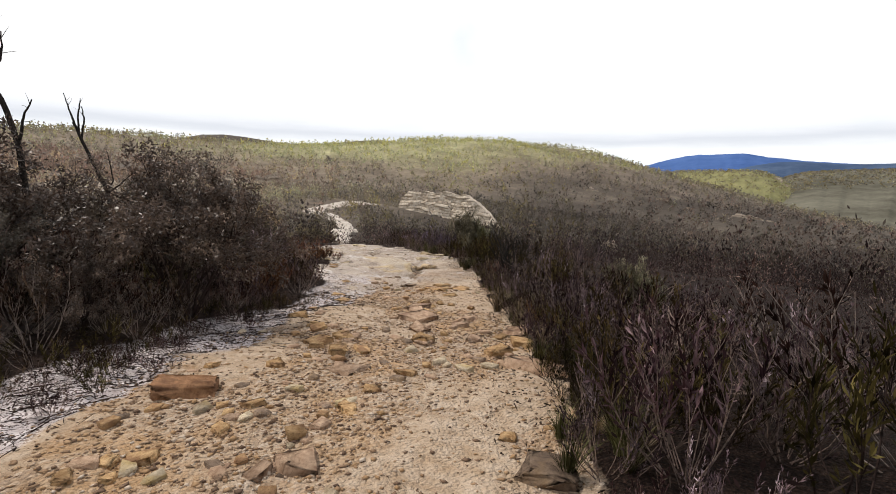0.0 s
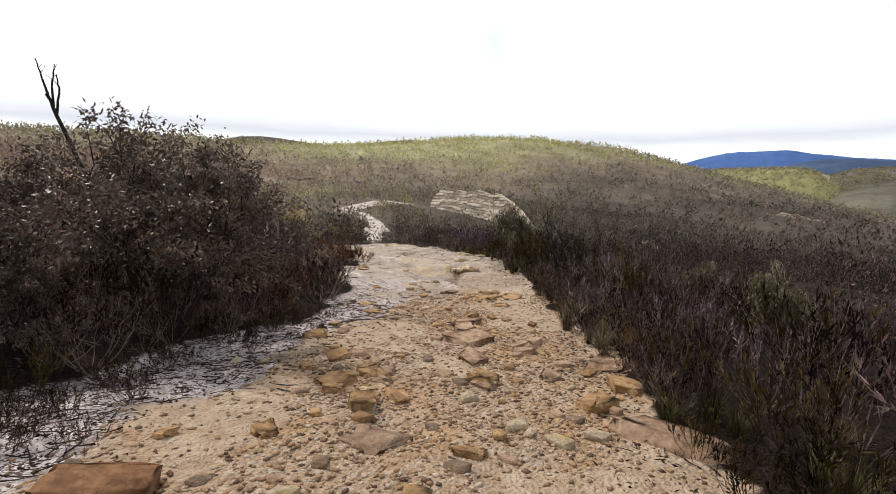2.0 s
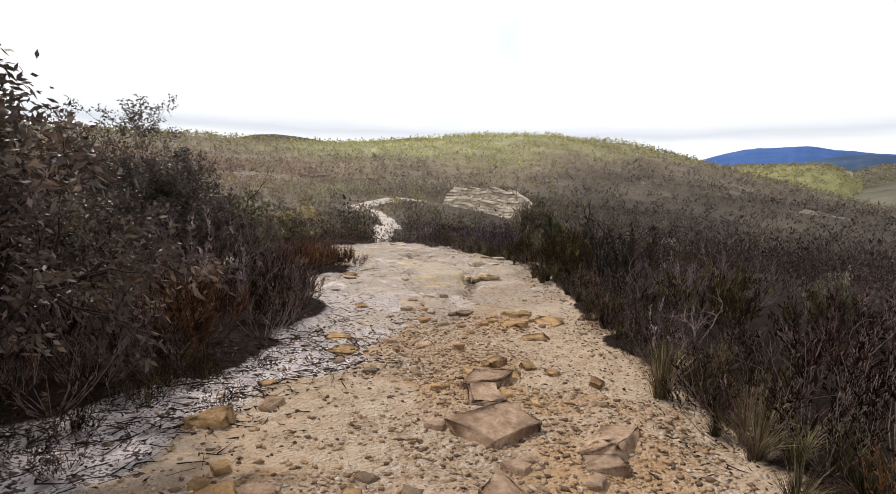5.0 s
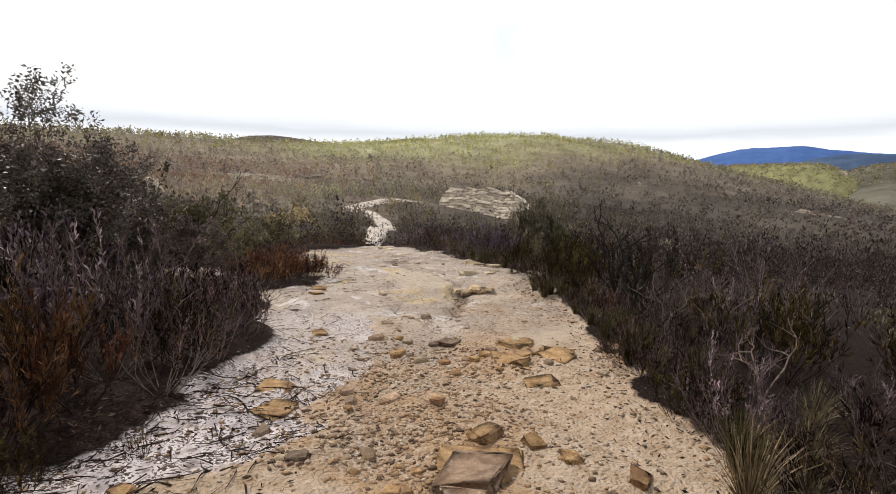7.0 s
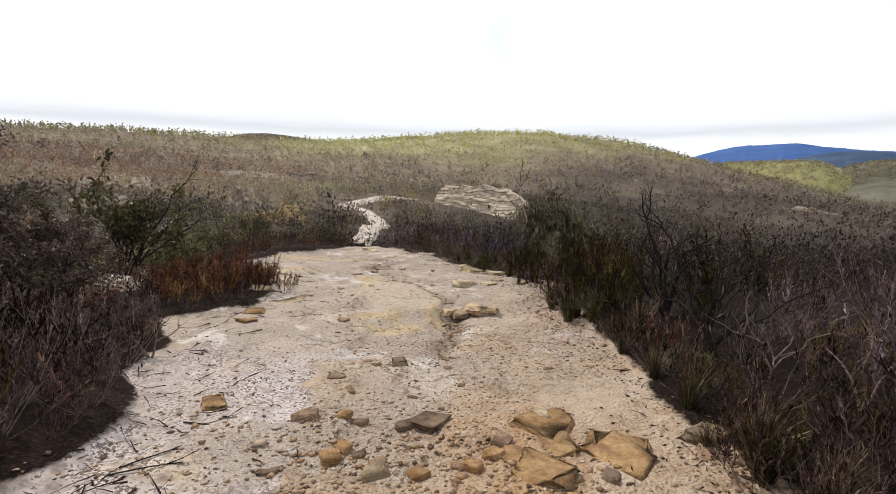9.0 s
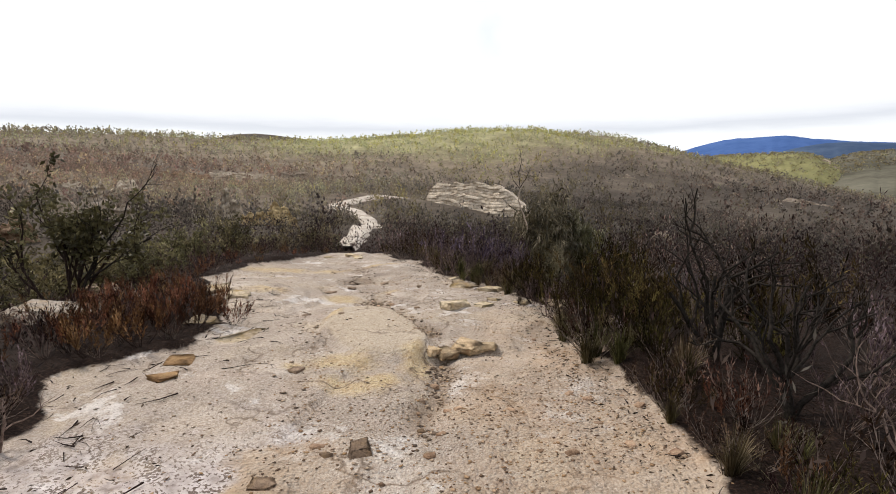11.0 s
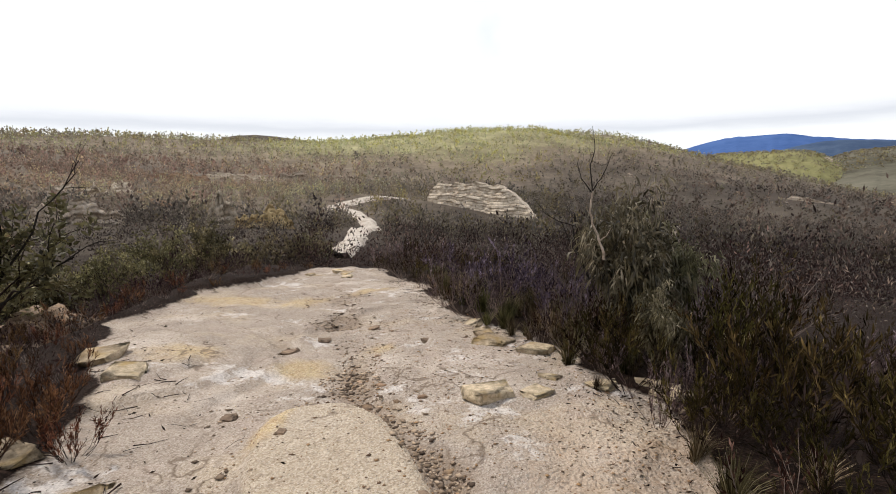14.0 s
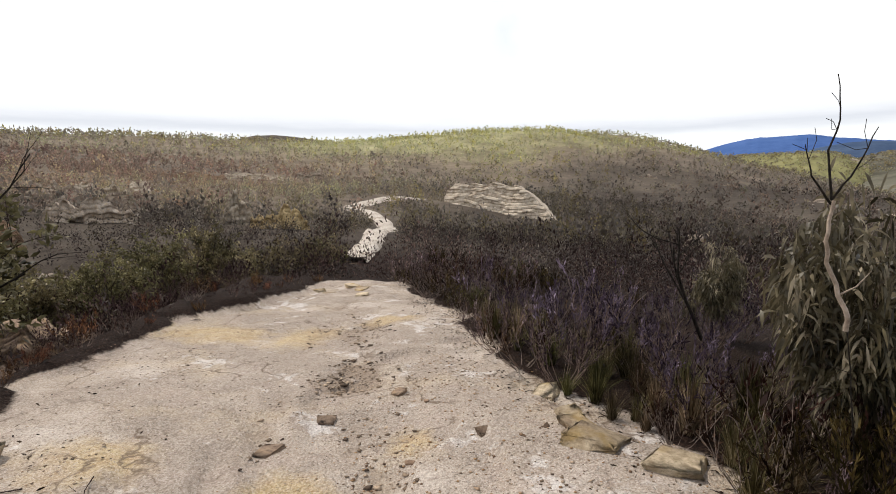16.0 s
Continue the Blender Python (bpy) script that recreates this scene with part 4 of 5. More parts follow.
stone_meshes = [rock_geo(300 + i, 0.5 * (1 + 0.3 * (i % 3)), 0.5, 0.26 + 0.05 * (i % 4), 5).mesh("stone", (ROCK_ORANGE, ROCK_PINK, ROCK_PALE, ROCK_ORANGE, ROCK_DARK, ROCK_PINK)[i]) for i in range(6)]
stone_rs = np.random.RandomState(5)
for i, (x, y) in enumerate(list(zip(*scattered(1500, 6, -2.2, 2.1, -1.2, 22, stony)))[:260]):
    i = i % 6 if y < 11.5 else (1, 4, 4, 5, 4, 1)[i % 6]
    ob = tagged(new("stone", stone_meshes[i % 6]), ("small orange sandstone stone loose on the track", "small pinkish stone loose on the gravel track", "small pale sandstone chip on the track", "small orange sandstone stone loose on the track", "small dark weathered stone on the track", "small pinkish stone loose on the gravel track")[i % 6], "stone", "loose stones on the track")
    put(ob, x, y, stone_rs.uniform(0, 360), stone_rs.uniform(0.06, 0.17) * (1 if y < 11.5 else .55), 0.012)


def pebble_bed(count, seed, lo, hi, x0, x1, y0, y1, keep, flat=1.0):
    rs = np.random.RandomState(seed)
    x, y = scattered(count, seed + 1, x0, x1, y0, y1, keep)
    n = len(x)
    size = rs.uniform(lo, hi, n) * rs.uniform(.5, 1, n)
    octa = np.array([[1, 0, 0], [0, 1, 0], [-1, 0, 0], [0, -1, 0], [.15, .1, .5], [0, 0, -.45]], float)
    tri = np.array([[0, 1, 4], [1, 2, 4], [2, 3, 4], [3, 0, 4], [1, 0, 5], [2, 1, 5], [3, 2, 5], [0, 3, 5]])
    a = rs.uniform(0, 6.28, n)
    v = octa[None] * rs.uniform(.45, 1.35, (n, 6, 1)) * np.stack([rs.uniform(.8, 1.6, n), np.ones(n), rs.uniform(.6, 1.3, n) * flat], -1)[:, None]
    c, s = np.cos(a)[:, None], np.sin(a)[:, None]
    vx, vy = v[..., 0] * c - v[..., 1] * s, v[..., 0] * s + v[..., 1] * c
    size = size * np.where(y > 11, .6, 1.0)
    v = np.stack([vx, vy, v[..., 2]], -1) * size[:, None, None] + np.stack([x, y, ground_z(x, y) + size * 0.2], -1)[:, None]
    g = Geo()
    g.add(v.reshape(-1, 3), tris=(tri[None] + np.arange(n)[:, None, None] * 6).reshape(-1, 3))
    return g


tagged(new("gravel", pebble_bed(58000, 21, .010, .036, -2.4, 2.2, -1.5, 26, lambda x, y: np.clip(stony(x, y) * 1.4 + 0.10 * bare(x, y), 0, 1)).mesh("gravel", PEBBLES)), "loose orange and cream gravel over the track", "gravel", kind="stuff")
tagged(new("pebbles", pebble_bed(64000, 25, .005, .020, -6.8, 1.8, 8, 30, lambda x, y: bare(x, y) * (1 - .8 * tan_dome(x, y)) * np.clip(2.2 * (fbm(x, y, .9, 3, 91) - .42), .02, 1)).mesh("pebbles", PEBBLES)), "sparse pebbles on bare sandstone", "pebbles", kind="stuff")


FLAKES, fn, fl, fb = material("dark_flakes", 0.9)
fl.new(ramp(fn, fl, fn.new("ShaderNodeNewGeometry").outputs["Random Per Island"], (0.0, (.07, .048, .035)), (0.5, (.22, .16, .11)), (1.0, (.52, .40, .29))), fb.inputs["Base Color"])
tagged(new("rubble", pebble_bed(120000, 29, .018, .075, -4.6, .3, 10, 25, lambda x, y: bare(x, y) * np.clip(1.3 * np.maximum(second_rut(x, y), .45 * rut(x, y)) ** 1.5 * (fbm(x, y, .5, 2, 17) - .18), 0, 1) * (1 - .5 * sm(17, 20, y)), .6).mesh("rubble", FLAKES)), "broken sandstone flakes along the washed-out channels", "rubble", kind="stuff")

tagged(new("stone_flakes", pebble_bed(64000, 33, .008, .034, -6.8, 1.6, 8, 30, lambda x, y: bare(x, y) * (1 - .85 * tan_dome(x, y)) * np.clip(1.9 * (fbm(x, y, .9, 3, 37) - .45), 0.01, .8), .5).mesh("stone_flakes", FLAKES)), "dark weathered flakes strewn over bare sandstone", "stone flakes", kind="stuff")

# fallen twigs on the sand
def twig_bed(count, seed, keep, x0, x1, y0, y1, lo=.06, hi=.3):
    rs = np.random.RandomState(seed)
    g = Geo()
    xs_, ys_ = scattered(count, seed + 1, x0, x1, y0, y1, keep)
    for x, y in zip(xs_, ys_):
        a, ln = rs.uniform(0, 6.28), rs.uniform(lo, hi)
        k = np.linspace(-.5, .5, 3)
        px, py = x + np.cos(a) * ln * k, y + np.sin(a) * ln * k + rs.normal(size=3) * ln * .06
        tube(g, np.stack([px, py, ground_z(px, py) + 0.008 + rs.uniform(0, .015, 3)], -1), rs.uniform(.002, .0085), .0015, 3)
    return g


def littered(x, y):
    out = track_left(y) - x
    return (1 - sm(0.2, 1.5, np.abs(out + 0.35))) * 0.9 * (1 - .8 * sm(8.5, 10.5, y)) + .9 * np.exp(-((x + 2.4) / .6) ** 2 - ((y - 7.2) / .9) ** 2) + 0.5 * white_sand(x, y) * (1 - sm(8, 10, y)) * bare(x, y)


tagged(new("fallen_twigs", twig_bed(8500, 41, littered, -5.5, -0.5, -1.5, 18).mesh("fallen_twigs", TWIG_DARK)), "dark fallen twigs and bark on white sand", "twigs", kind="stuff")
tagged(new("litter", twig_bed(2200, 45, lambda x, y: 1 - sm(0.1, 0.9, np.abs(x - track_right(y) - 0.2)), -6, 3, -1.5, 27, .04, .16).mesh("litter", TWIG_DARK)), "dry leaf litter and sticks along the heath's edge", "litter", kind="stuff")
for i, (x, y, ln, turn) in enumerate(((-1.5, 4.0, .9, 20), (-1.25, 3.9, .6, -15), (-2.1, 10.15, .7, 60), (-2.1, 8.4, .8, 10), (-2.45, 11.25, .6, 35), (-2.1, 10.8, .5, -5), (-2.1, 10.05, .7, 40), (-1.95, 8.8, .6, -25), (-1.5, 4.6, .6, 5), (-2.6, 13.8, .6, 15))):
    rs = np.random.RandomState(700 + i)
    g, tips = Geo(), []
    branching(g, tips, (0, 0, 0.012), np.array([1, 0, 0.02]), ln * .6, .011, 2, rs, 0.25, 1, 5, -0.1)
    for arr in g.v:
        arr[:, 2] = np.clip(arr[:, 2] * .25, 0.002, .07)
    put(tagged(new("fallen_branch", g.mesh("fallen_branch", BARK_BURNT)), "dark dead branch lying on white sand", "branch", "fallen branches"), x, y, turn, 1, 0.0)


def fallen_leaves(count, seed, keep, x0, x1, y0, y1):
    rs = np.random.RandomState(seed)
    x, y = scattered(count, seed + 1, x0, x1, y0, y1, keep)
    n = len(x)
    way = np.stack([rs.normal(size=n), rs.normal(size=n), rs.uniform(-.1, .35, n)], -1)
    g = Geo()
    leaves(g, np.stack([x, y, ground_z(x, y) + rs.uniform(.004, .02, n)], -1), way, rs.uniform(.025, .07, n), rs.uniform(.008, .02, n), rs)
    return g


def leaf_fall(x, y):
    left = 1.2 * np.exp(-((x + 2.4) / .6) ** 2 - ((y - 7.2) / .9) ** 2) + (1 - sm(-.1, 2.0, np.abs(x - track_left(y) - .2))) * (1 - .85 * sm(8, 10, y)) + .9 * white_sand(x, y) * (1 - sm(7, 10, y))
    right = 1 - sm(0, .9, np.abs(x - track_right(y)))
    return np.clip(left * (.25 + fbm(x, y, .6, 2, 14)) + right * .8, 0, 1)


DRY_LEAF = leaf_material("dry_leaf", (.025, .016, .013), (.075, .05, .038), (.22, .15, .11), plumes=False)
tagged(new("leaf_litter", fallen_leaves(46000, 47, leaf_fall, -5.8, 3.2, -1.5, 27).mesh("leaf_litter", DRY_LEAF)), "dark dry leaf litter over sand at the heath's edge", "leaf litter", kind="stuff")

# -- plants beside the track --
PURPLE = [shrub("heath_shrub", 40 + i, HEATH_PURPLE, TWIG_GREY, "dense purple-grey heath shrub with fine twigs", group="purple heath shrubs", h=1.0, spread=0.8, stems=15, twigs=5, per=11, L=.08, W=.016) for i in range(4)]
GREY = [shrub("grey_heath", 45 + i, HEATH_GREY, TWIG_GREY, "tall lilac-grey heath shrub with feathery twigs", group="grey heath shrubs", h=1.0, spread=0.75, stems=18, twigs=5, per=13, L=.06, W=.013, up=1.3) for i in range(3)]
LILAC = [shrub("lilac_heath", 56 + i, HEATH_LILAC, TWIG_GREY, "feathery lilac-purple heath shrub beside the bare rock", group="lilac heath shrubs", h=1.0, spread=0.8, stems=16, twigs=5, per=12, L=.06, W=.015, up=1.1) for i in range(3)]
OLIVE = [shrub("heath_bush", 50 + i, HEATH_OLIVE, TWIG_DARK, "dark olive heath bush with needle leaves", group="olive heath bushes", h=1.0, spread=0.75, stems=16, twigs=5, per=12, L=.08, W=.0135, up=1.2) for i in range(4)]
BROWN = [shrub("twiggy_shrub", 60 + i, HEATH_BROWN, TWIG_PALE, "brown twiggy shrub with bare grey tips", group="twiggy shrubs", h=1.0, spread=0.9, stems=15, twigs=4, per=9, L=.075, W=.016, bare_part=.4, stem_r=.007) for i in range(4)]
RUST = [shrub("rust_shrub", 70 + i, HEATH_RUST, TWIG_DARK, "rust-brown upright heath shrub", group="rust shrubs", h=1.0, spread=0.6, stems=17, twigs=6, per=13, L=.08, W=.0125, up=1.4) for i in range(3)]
SEDGE = [sedge("sedge_tussock", 80 + i, (GRASS, GRASS_GREEN)[i % 2], 0.45, 170, ("pale dry sedge tussock at the edge of the track", "green sedge tussock at the edge of the track")[i % 2]) for i in range(4)]
PALE_SEDGE = ((1.9, 7.6, 1.3), (2.38, 9.7, 1.25), (2.29, 6.75, 1.05), (2.44, 7.2, 1.0), (1.95, 10.8, 1.15), (1.2, 14.7, 1.2), (2.6, 8.3, 1.0), (-1.1, 22.2, 1.5), (-.8, 21.6, 1.4), (2.1, 5.7, .9))
MASTERS = {"grey": GREY, "lilac": LILAC, "purple": PURPLE, "olive": OLIVE, "brown": BROWN, "rust": RUST, "sedge": SEDGE}
used = set()
plant_rs = np.random.RandomState(17)


def plant(kind, x, y, size):
    m = MASTERS[kind][plant_rs.randint(len(MASTERS[kind]))]
    tilt = (plant_rs.uniform(-6, 6), plant_rs.uniform(-6, 6))
    if m.name in used:
        return put_copy(m, x, y, plant_rs.uniform(0, 360), size, 0.04, tilt)
    used.add(m.name)
    return put(m, x, y, plant_rs.uniform(0, 360), size, 0.04, tilt)


for x, y, s in ((1.98, 0.75, 1), (2.39, 0.85, 1.1), (2.12, 8.24, 1.1), (2.45, 7.01, 1.2), (2.4, 9.96, 1.25), (2.05, 8.1, 1.2), (2.05, 10.95, 1.0), (1.35, 14.9, 1.1), (3.07, 17.29, 1.0), (1.1, 15.9, .9), (3.73, 6.62, 1.0), (2.6, 6.2, .9), (2.3, 12.6, .7), (.5, 19.6, .9), (-.2, 20.6, 1.0), (.2, 20.9, 1.2), (-1.0, 22.6, 1.1), (3.2, 3.2, .9), (3.0, 9.0, 1)):
    plant("sedge", x, y, s)
for i in range(22):
    y = plant_rs.uniform(18.6, 25)
    plant("sedge", float(track_right(y)) + plant_rs.uniform(.2, 1.5), y, plant_rs.uniform(.9, 1.4))
for i in range(60):
    y = plant_rs.uniform(.5, 24)
    plant("sedge", float(track_right(y)) + plant_rs.uniform(-.1, .8), y, plant_rs.uniform(.5, 1.15))
for i in range(26):
    y = plant_rs.uniform(6.5, 14)
    plant(("brown", "olive", "purple")[i % 3], float(track_right(y)) + plant_rs.uniform(.0, .45), y, plant_rs.uniform(.25, .5))
for x, y, s in ((-3.75, 2.2, .8), (-3.2, 7.75, 1.05), (-2.9, 7.5, .75), (-3.5, 8.15, 1.1), (-3.0, 8.2, .8), (-4.7, 16.1, .85), (-5.1, 15.9, .9), (-4.0, 16.0, .75), (-4.6, 14.2, .8), (-5.0, 14.6, .9), (-5.4, 15.6, .9), (-3.9, 15.0, .7), (-4.35, 16.5, .8), (-4.45, 15.6, .9), (-4.3, 14.7, .85), (-5.6, 16.3, .8), (-3.85, 15.4, .75), (-4.0, 14.5, .8), (-4.2, 14.0, .7), (-3.6, 15.9, .6), (-4.9, 15.2, .9), (-5.2, 16.9, .75), (-7.2, 19.2, .7), (-7.6, 20.2, .8), (-7.4, 21.5, .7), (2.45, 5.25, .5), (-7.6, 23.2, .6), (-7.8, 25.2, .6), (-7.6, 27, .6), (2.1, 13.2, .5), (2.05, 12.2, .45)):
    plant("rust", x, y, s * .74 if y > 12 else s)
for x, y, s in ((2.55, 1.0, .75), (2.9, .85, .8), (3.35, 1.05, .85), (-3.2, 3.3, .5), (-2.95, 2.5, .42), (-2.25, 1.95, .38), (1.7, 17.5, .8), (1.95, 16.4, .85), (2.1, 15.55, .75), (1.85, 16.9, .8), (1.2, 18.6, .75), (2.1, 18.35, .7), (2.0, 17.7, .7), (2.5, 2.0, .7), (2.75, 4.4, .55), (2.6, 5.0, .5), (-2.9, 1.3, .4), (-3.3, 1.8, .5), (-3.1, .6, .45), (-2.6, 3.0, .33), (-2.9, 3.9, .4), (-2.4, .2, .3), (-2.7, 7.1, .35), (-2.5, 6.5, .3), (-3.0, 5.6, .45), (.85, 17.5, .8), (.7, 18.0, .8)):
    plant("olive", x, y, s)
for x, y, s in ((-3.5, 10.05, 1.25), (-4.1, 9.5, 1.45), (-4.3, 8.9, 1.4), (-3.0, 10.2, .95), (-4.3, 10.8, 1.5), (-3.3, 8.9, 1.1), (-3.4, 11.2, 1.2), (-3.6, 7.3, 1.1), (-5.0, 9.8, 1.6), (-5.0, 11.4, 1.5), (-4.1, 11.9, 1.25), (-3.9, 12.7, 1.0), (-3.2, 6.9, .9), (-5.6, 10.6, 1.5), (-3.05, 9.4, .8)):
    plant("grey", x, y, s if y < 10 else s * .5)


def heath_fill():
    rs = np.random.RandomState(33)
    for side in (1, -1):
        for row in np.arange(-1.6, 31, 0.78):
            for col in np.arange(0.0, 4.2, 0.78):
                y = row + rs.uniform(-.26, .26)
                out = max(col + rs.uniform(-.26, .26), .14)
                x = track_right(y) + out if side > 0 else track_left(y) - out
                u = rs.uniform()
                if side < 0 and 13.2 < y and col > (2.6 if y < 17.5 else 1.2) and u < 0.75:
                    continue
                if side < 0 and y < 4.0 and col < .6 and u < .3:
                    continue
                if u < 0.06 or (col > 3 and u < 0.3) or (side < 0 and math.hypot(x + 3.2, y - 7.8) < .75):
                    continue
                pick = fbm(np.array(x), np.array(y), 2.2, 2, 55) + rs.uniform(-.13, .13)
                if side > 0:
                    kind = "olive" if pick < (0.40 if y < 13 else 0.5) else "purple" if pick < 0.52 else "grey" if pick < .60 else "brown"
                    s = (.5 + .75 * rs.uniform() ** 1.4) * ((0.62 + 0.38 * sm(0.0, 1.2, col)) if y < 11 else (0.75 + 0.25 * sm(0.0, 1.0, col))) * (1.0 if y < 14 else 0.92)
                else:
                    kind = ("grey" if pick < .56 else "brown") if 7.5 < y < 13.3 else "olive" if pick < 0.42 else "purple" if pick < 0.55 else "brown"
                    s = rs.uniform(.7, 1.1) * ((0.62 + 0.38 * sm(0.0, 1.2, col)) if 6 < y < 13 else (0.5 + 0.5 * sm(0.0, 1.4, col))) * (1.3 if y < 9.8 else .72 if y < 13.5 else 1.0)
                    if y > 13:
                        kind, s = ("rust" if u < .45 else "brown" if u < .7 else "purple"), s * .68
                if side > 0 and 19.3 < y < 25.5 and col > .5 and u > .3:
                    kind = "lilac"
                s = s * float(.55 + .9 * fbm(np.array(x), np.array(y), 1.9, 2, 57))
                plant(kind, x, y, s)


heath_fill()
for x, y, s in ((.13, 20.3, 1.25), (.35, 19.4, 1.3), (.5, 18.9, 1.1), (.3, 21.5, 1.2), (-.3, 21.6, 1.1), (-.8, 22.5, 1.2), (-1.2, 23.6, 1.1), (.75, 18.55, 1.1), (.2, 19.9, 1.0), (-.2, 20.9, 1.0)):
    plant("sedge", x, y, s)
for x, y, s in ((1.0, 18.5, .6), (.8, 19.0, .55), (1.6, 15.3, .62), (1.75, 14.7, .7), (1.55, 16.0, .6), (1.9, 14.2, .7), (2.0, 15.1, .75), (1.45, 16.6, .55)):
    plant("olive", x, y, s)
for x, y, s in ((-2.6, .9, .36), (-2.3, 1.4, .3), (-2.9, .4, .4), (-2.1, 2.6, .25), (-2.75, 2.0, .36), (-2.5, -.2, .36), (-2.2, .5, .3), (-2.95, 1.6, .42), (-2.35, 3.5, .28), (-2.75, 4.4, .34), (-2.2, 5.4, .26)):
    plant("brown" if x < -2.4 else "purple", x, y, s)

for i in range(44):
    y = plant_rs.uniform(-1.2, 8)
    plant(("brown", "purple", "olive")[i % 3], float(track_left(y)) + plant_rs.uniform(.05, .30 + .75 * plant_rs.uniform()), y, plant_rs.uniform(.16, .36))

for kind, x, y, s in (("brown", -3.0, 10.2, .95), ("olive", -2.85, 9.75, .75), ("brown", -3.35, 10.65, .9), ("olive", -3.15, 9.4, .85), ("purple", -2.95, 10.7, .6), ("brown", -2.75, 9.3, .55),
                      ("brown", 2.55, 6.2, .6), ("purple", 2.75, 6.8, .7), ("brown", 2.95, 5.8, .65), ("olive", 2.65, 7.4, .6), ("brown", 3.1, 6.4, .8), ("purple", 2.5, 5.6, .5), ("olive", 3.3, 5.5, .7), ("brown", 2.45, 8.0, .5), ("purple", 3.0, 7.9, .75)):
    plant(kind, x, y, s)
for i, (x, y, s) in enumerate(PALE_SEDGE):
    put_copy(SEDGE[i % 2 * 2], x, y, i * 77, s)

# taller plants, each at its own place
MALLEE_A = leafy_tree("mallee_bush", 3, 3.1, 7, .27, MALLEE_RED, TWIG_DARK, "tall grey-green mallee bush with drooping narrow leaves", "bush", per=50, depth=3, r=.028, L=.068, W=.026, puff=.15, fork=3, ratio=.64)
put(MALLEE_A, -3.2, 5.3, 20, 1.0)
MALLEE_B = leafy_tree("mallee_bush", 4, 3.2, 6, .34, MALLEE_LEAF, TWIG_GREY, "tall grey-green mallee bush beside purple heath", "bush", per=50, depth=3, r=.026, L=.068, W=.026, puff=.15, fork=3, ratio=.64)
put(MALLEE_B, -5.9, 11.7, 60, 1.0)
put_copy(MALLEE_B, -6.2, 10.6, 200, .98)
put_copy(MALLEE_A, -6.7, 11.4, 20, 1.1)
put_copy(MALLEE_A, -4.15, 6.4, 110, .82)
put_copy(MALLEE_A, -5.75, 4.9, 130, 1.12)
put_copy(MALLEE_A, -5.9, 8.8, 250, .7)
put_copy(MALLEE_A, -3.9, 3.9, 300, .5)
put_copy(MALLEE_A, -5.2, 12.6, 40, .62)
put_copy(MALLEE_B, -4.9, 3.4, 30, .6)
SMALL_MALLEE = leafy_tree("small_mallee", 6, 2.2, 6, .17, MALLEE_GREEN, TWIG_GREY, "bushy green mallee with long hanging leaves beside the rock", "bush", per=34, L=.165, W=.030, depth=3, r=.018, droop=.8, puff=.26, narrow=.66, sickle=True)
put(SMALL_MALLEE, 1.25, 18.7, 10, 1.04)
put_copy(SMALL_MALLEE, 1.75, 19.3, 120, .78)
put_copy(SMALL_MALLEE, 1.32, 17.8, 60, .5)
put_copy(SMALL_MALLEE, 1.7, 22.8, 210, .72)
put_copy(SMALL_MALLEE, 4.4, 6.2, 80, .62)
put_copy(SMALL_MALLEE, 5.2, 11.0, 300, .5)
put(crooked_tree("dead_tree", "leaning burnt dead tree with forked bare branches", BARK_BURNT, BARK_BURNT, ((.1, 0), (.06, 1.4), (0, 2.8), (-.28, 3.55), (-.32, 3.75)),
                 (((-.32, 3.7), (-.38, 4.2), (-.27, 4.45), (-.42, 4.8), (-.36, 5.2)), ((-.32, 3.7), (-.2, 4.0), (-.13, 4.4)), ((0, 2.85), (.06, 3.2), (.22, 3.45)), ((-.36, 3.75), (-.55, 3.95))), .05, 8), -5.5, 4.9, 0)
put(crooked_tree("dead_sapling", "dark dead sapling with upright bare branches", BARK_BURNT, BARK_BURNT, ((.75, 0), (.62, 1.3), (.5, 2.3), (.1, 3.2), (-.08, 3.6)),
                 (((-.08, 3.6), (-.2, 3.85), (-.28, 4.15)), ((0, 3.4), (.03, 3.8), (.08, 4.05)), ((.05, 3.3), (.13, 3.7), (.1, 3.9)), ((.5, 2.3), (.65, 2.5), (.55, 3.05)), ((.55, 2.3), (.85, 2.5), (1.1, 2.75))), .04, 9), -6.28, 7.1, 0)
put(bare_tree("dead_sapling", 19, 3.3, (.05, .05), TWIG_GREY, "thin grey dead stem rising from a mallee bush", depth=1, r=.018), -3.6, 5.6, 40)
put(bare_tree("dead_sapling", 20, 3.2, (-.1, .05), TWIG_GREY, "thin grey dead stem bent at its tip", depth=1, r=.018), -5.75, 12.1, 40, 1.15)
put(crooked_tree("dead_sapling", "pale barked dead sapling with dark forked tips", BARK_PALE, BARK_BURNT, ((.145, 1.22), (.13, 1.32), (.04, 1.55), (-.03, 1.75), (0, 1.95)),
                 (((.30, 0), (.25, .5), (.21, .9), (.14, 1.27)), ((0, 1.95), (-.03, 2.2), (.02, 2.4), (-.02, 2.62)), ((0, 1.93), (-.12, 2.08), (-.17, 2.25)), ((0, 1.95), (.1, 2.12), (.19, 2.34))), .0145, 21), .56, 18.15, 0)
put(bare_tree("dead_sapling", 22, 2.5, (-.12, .0), BARK_BURNT, "small burnt sapling beside a mallee", depth=3, r=.028), 1.55, 22.4, 0)
put(bare_tree("burnt_banksia", 23, 2.1, (0, 0), BARK_BURNT, "burnt black shrub with thick bare branches", "dead shrub", depth=3, r=.03, stems=6, bend=.5), 2.5, 14.55, 0)
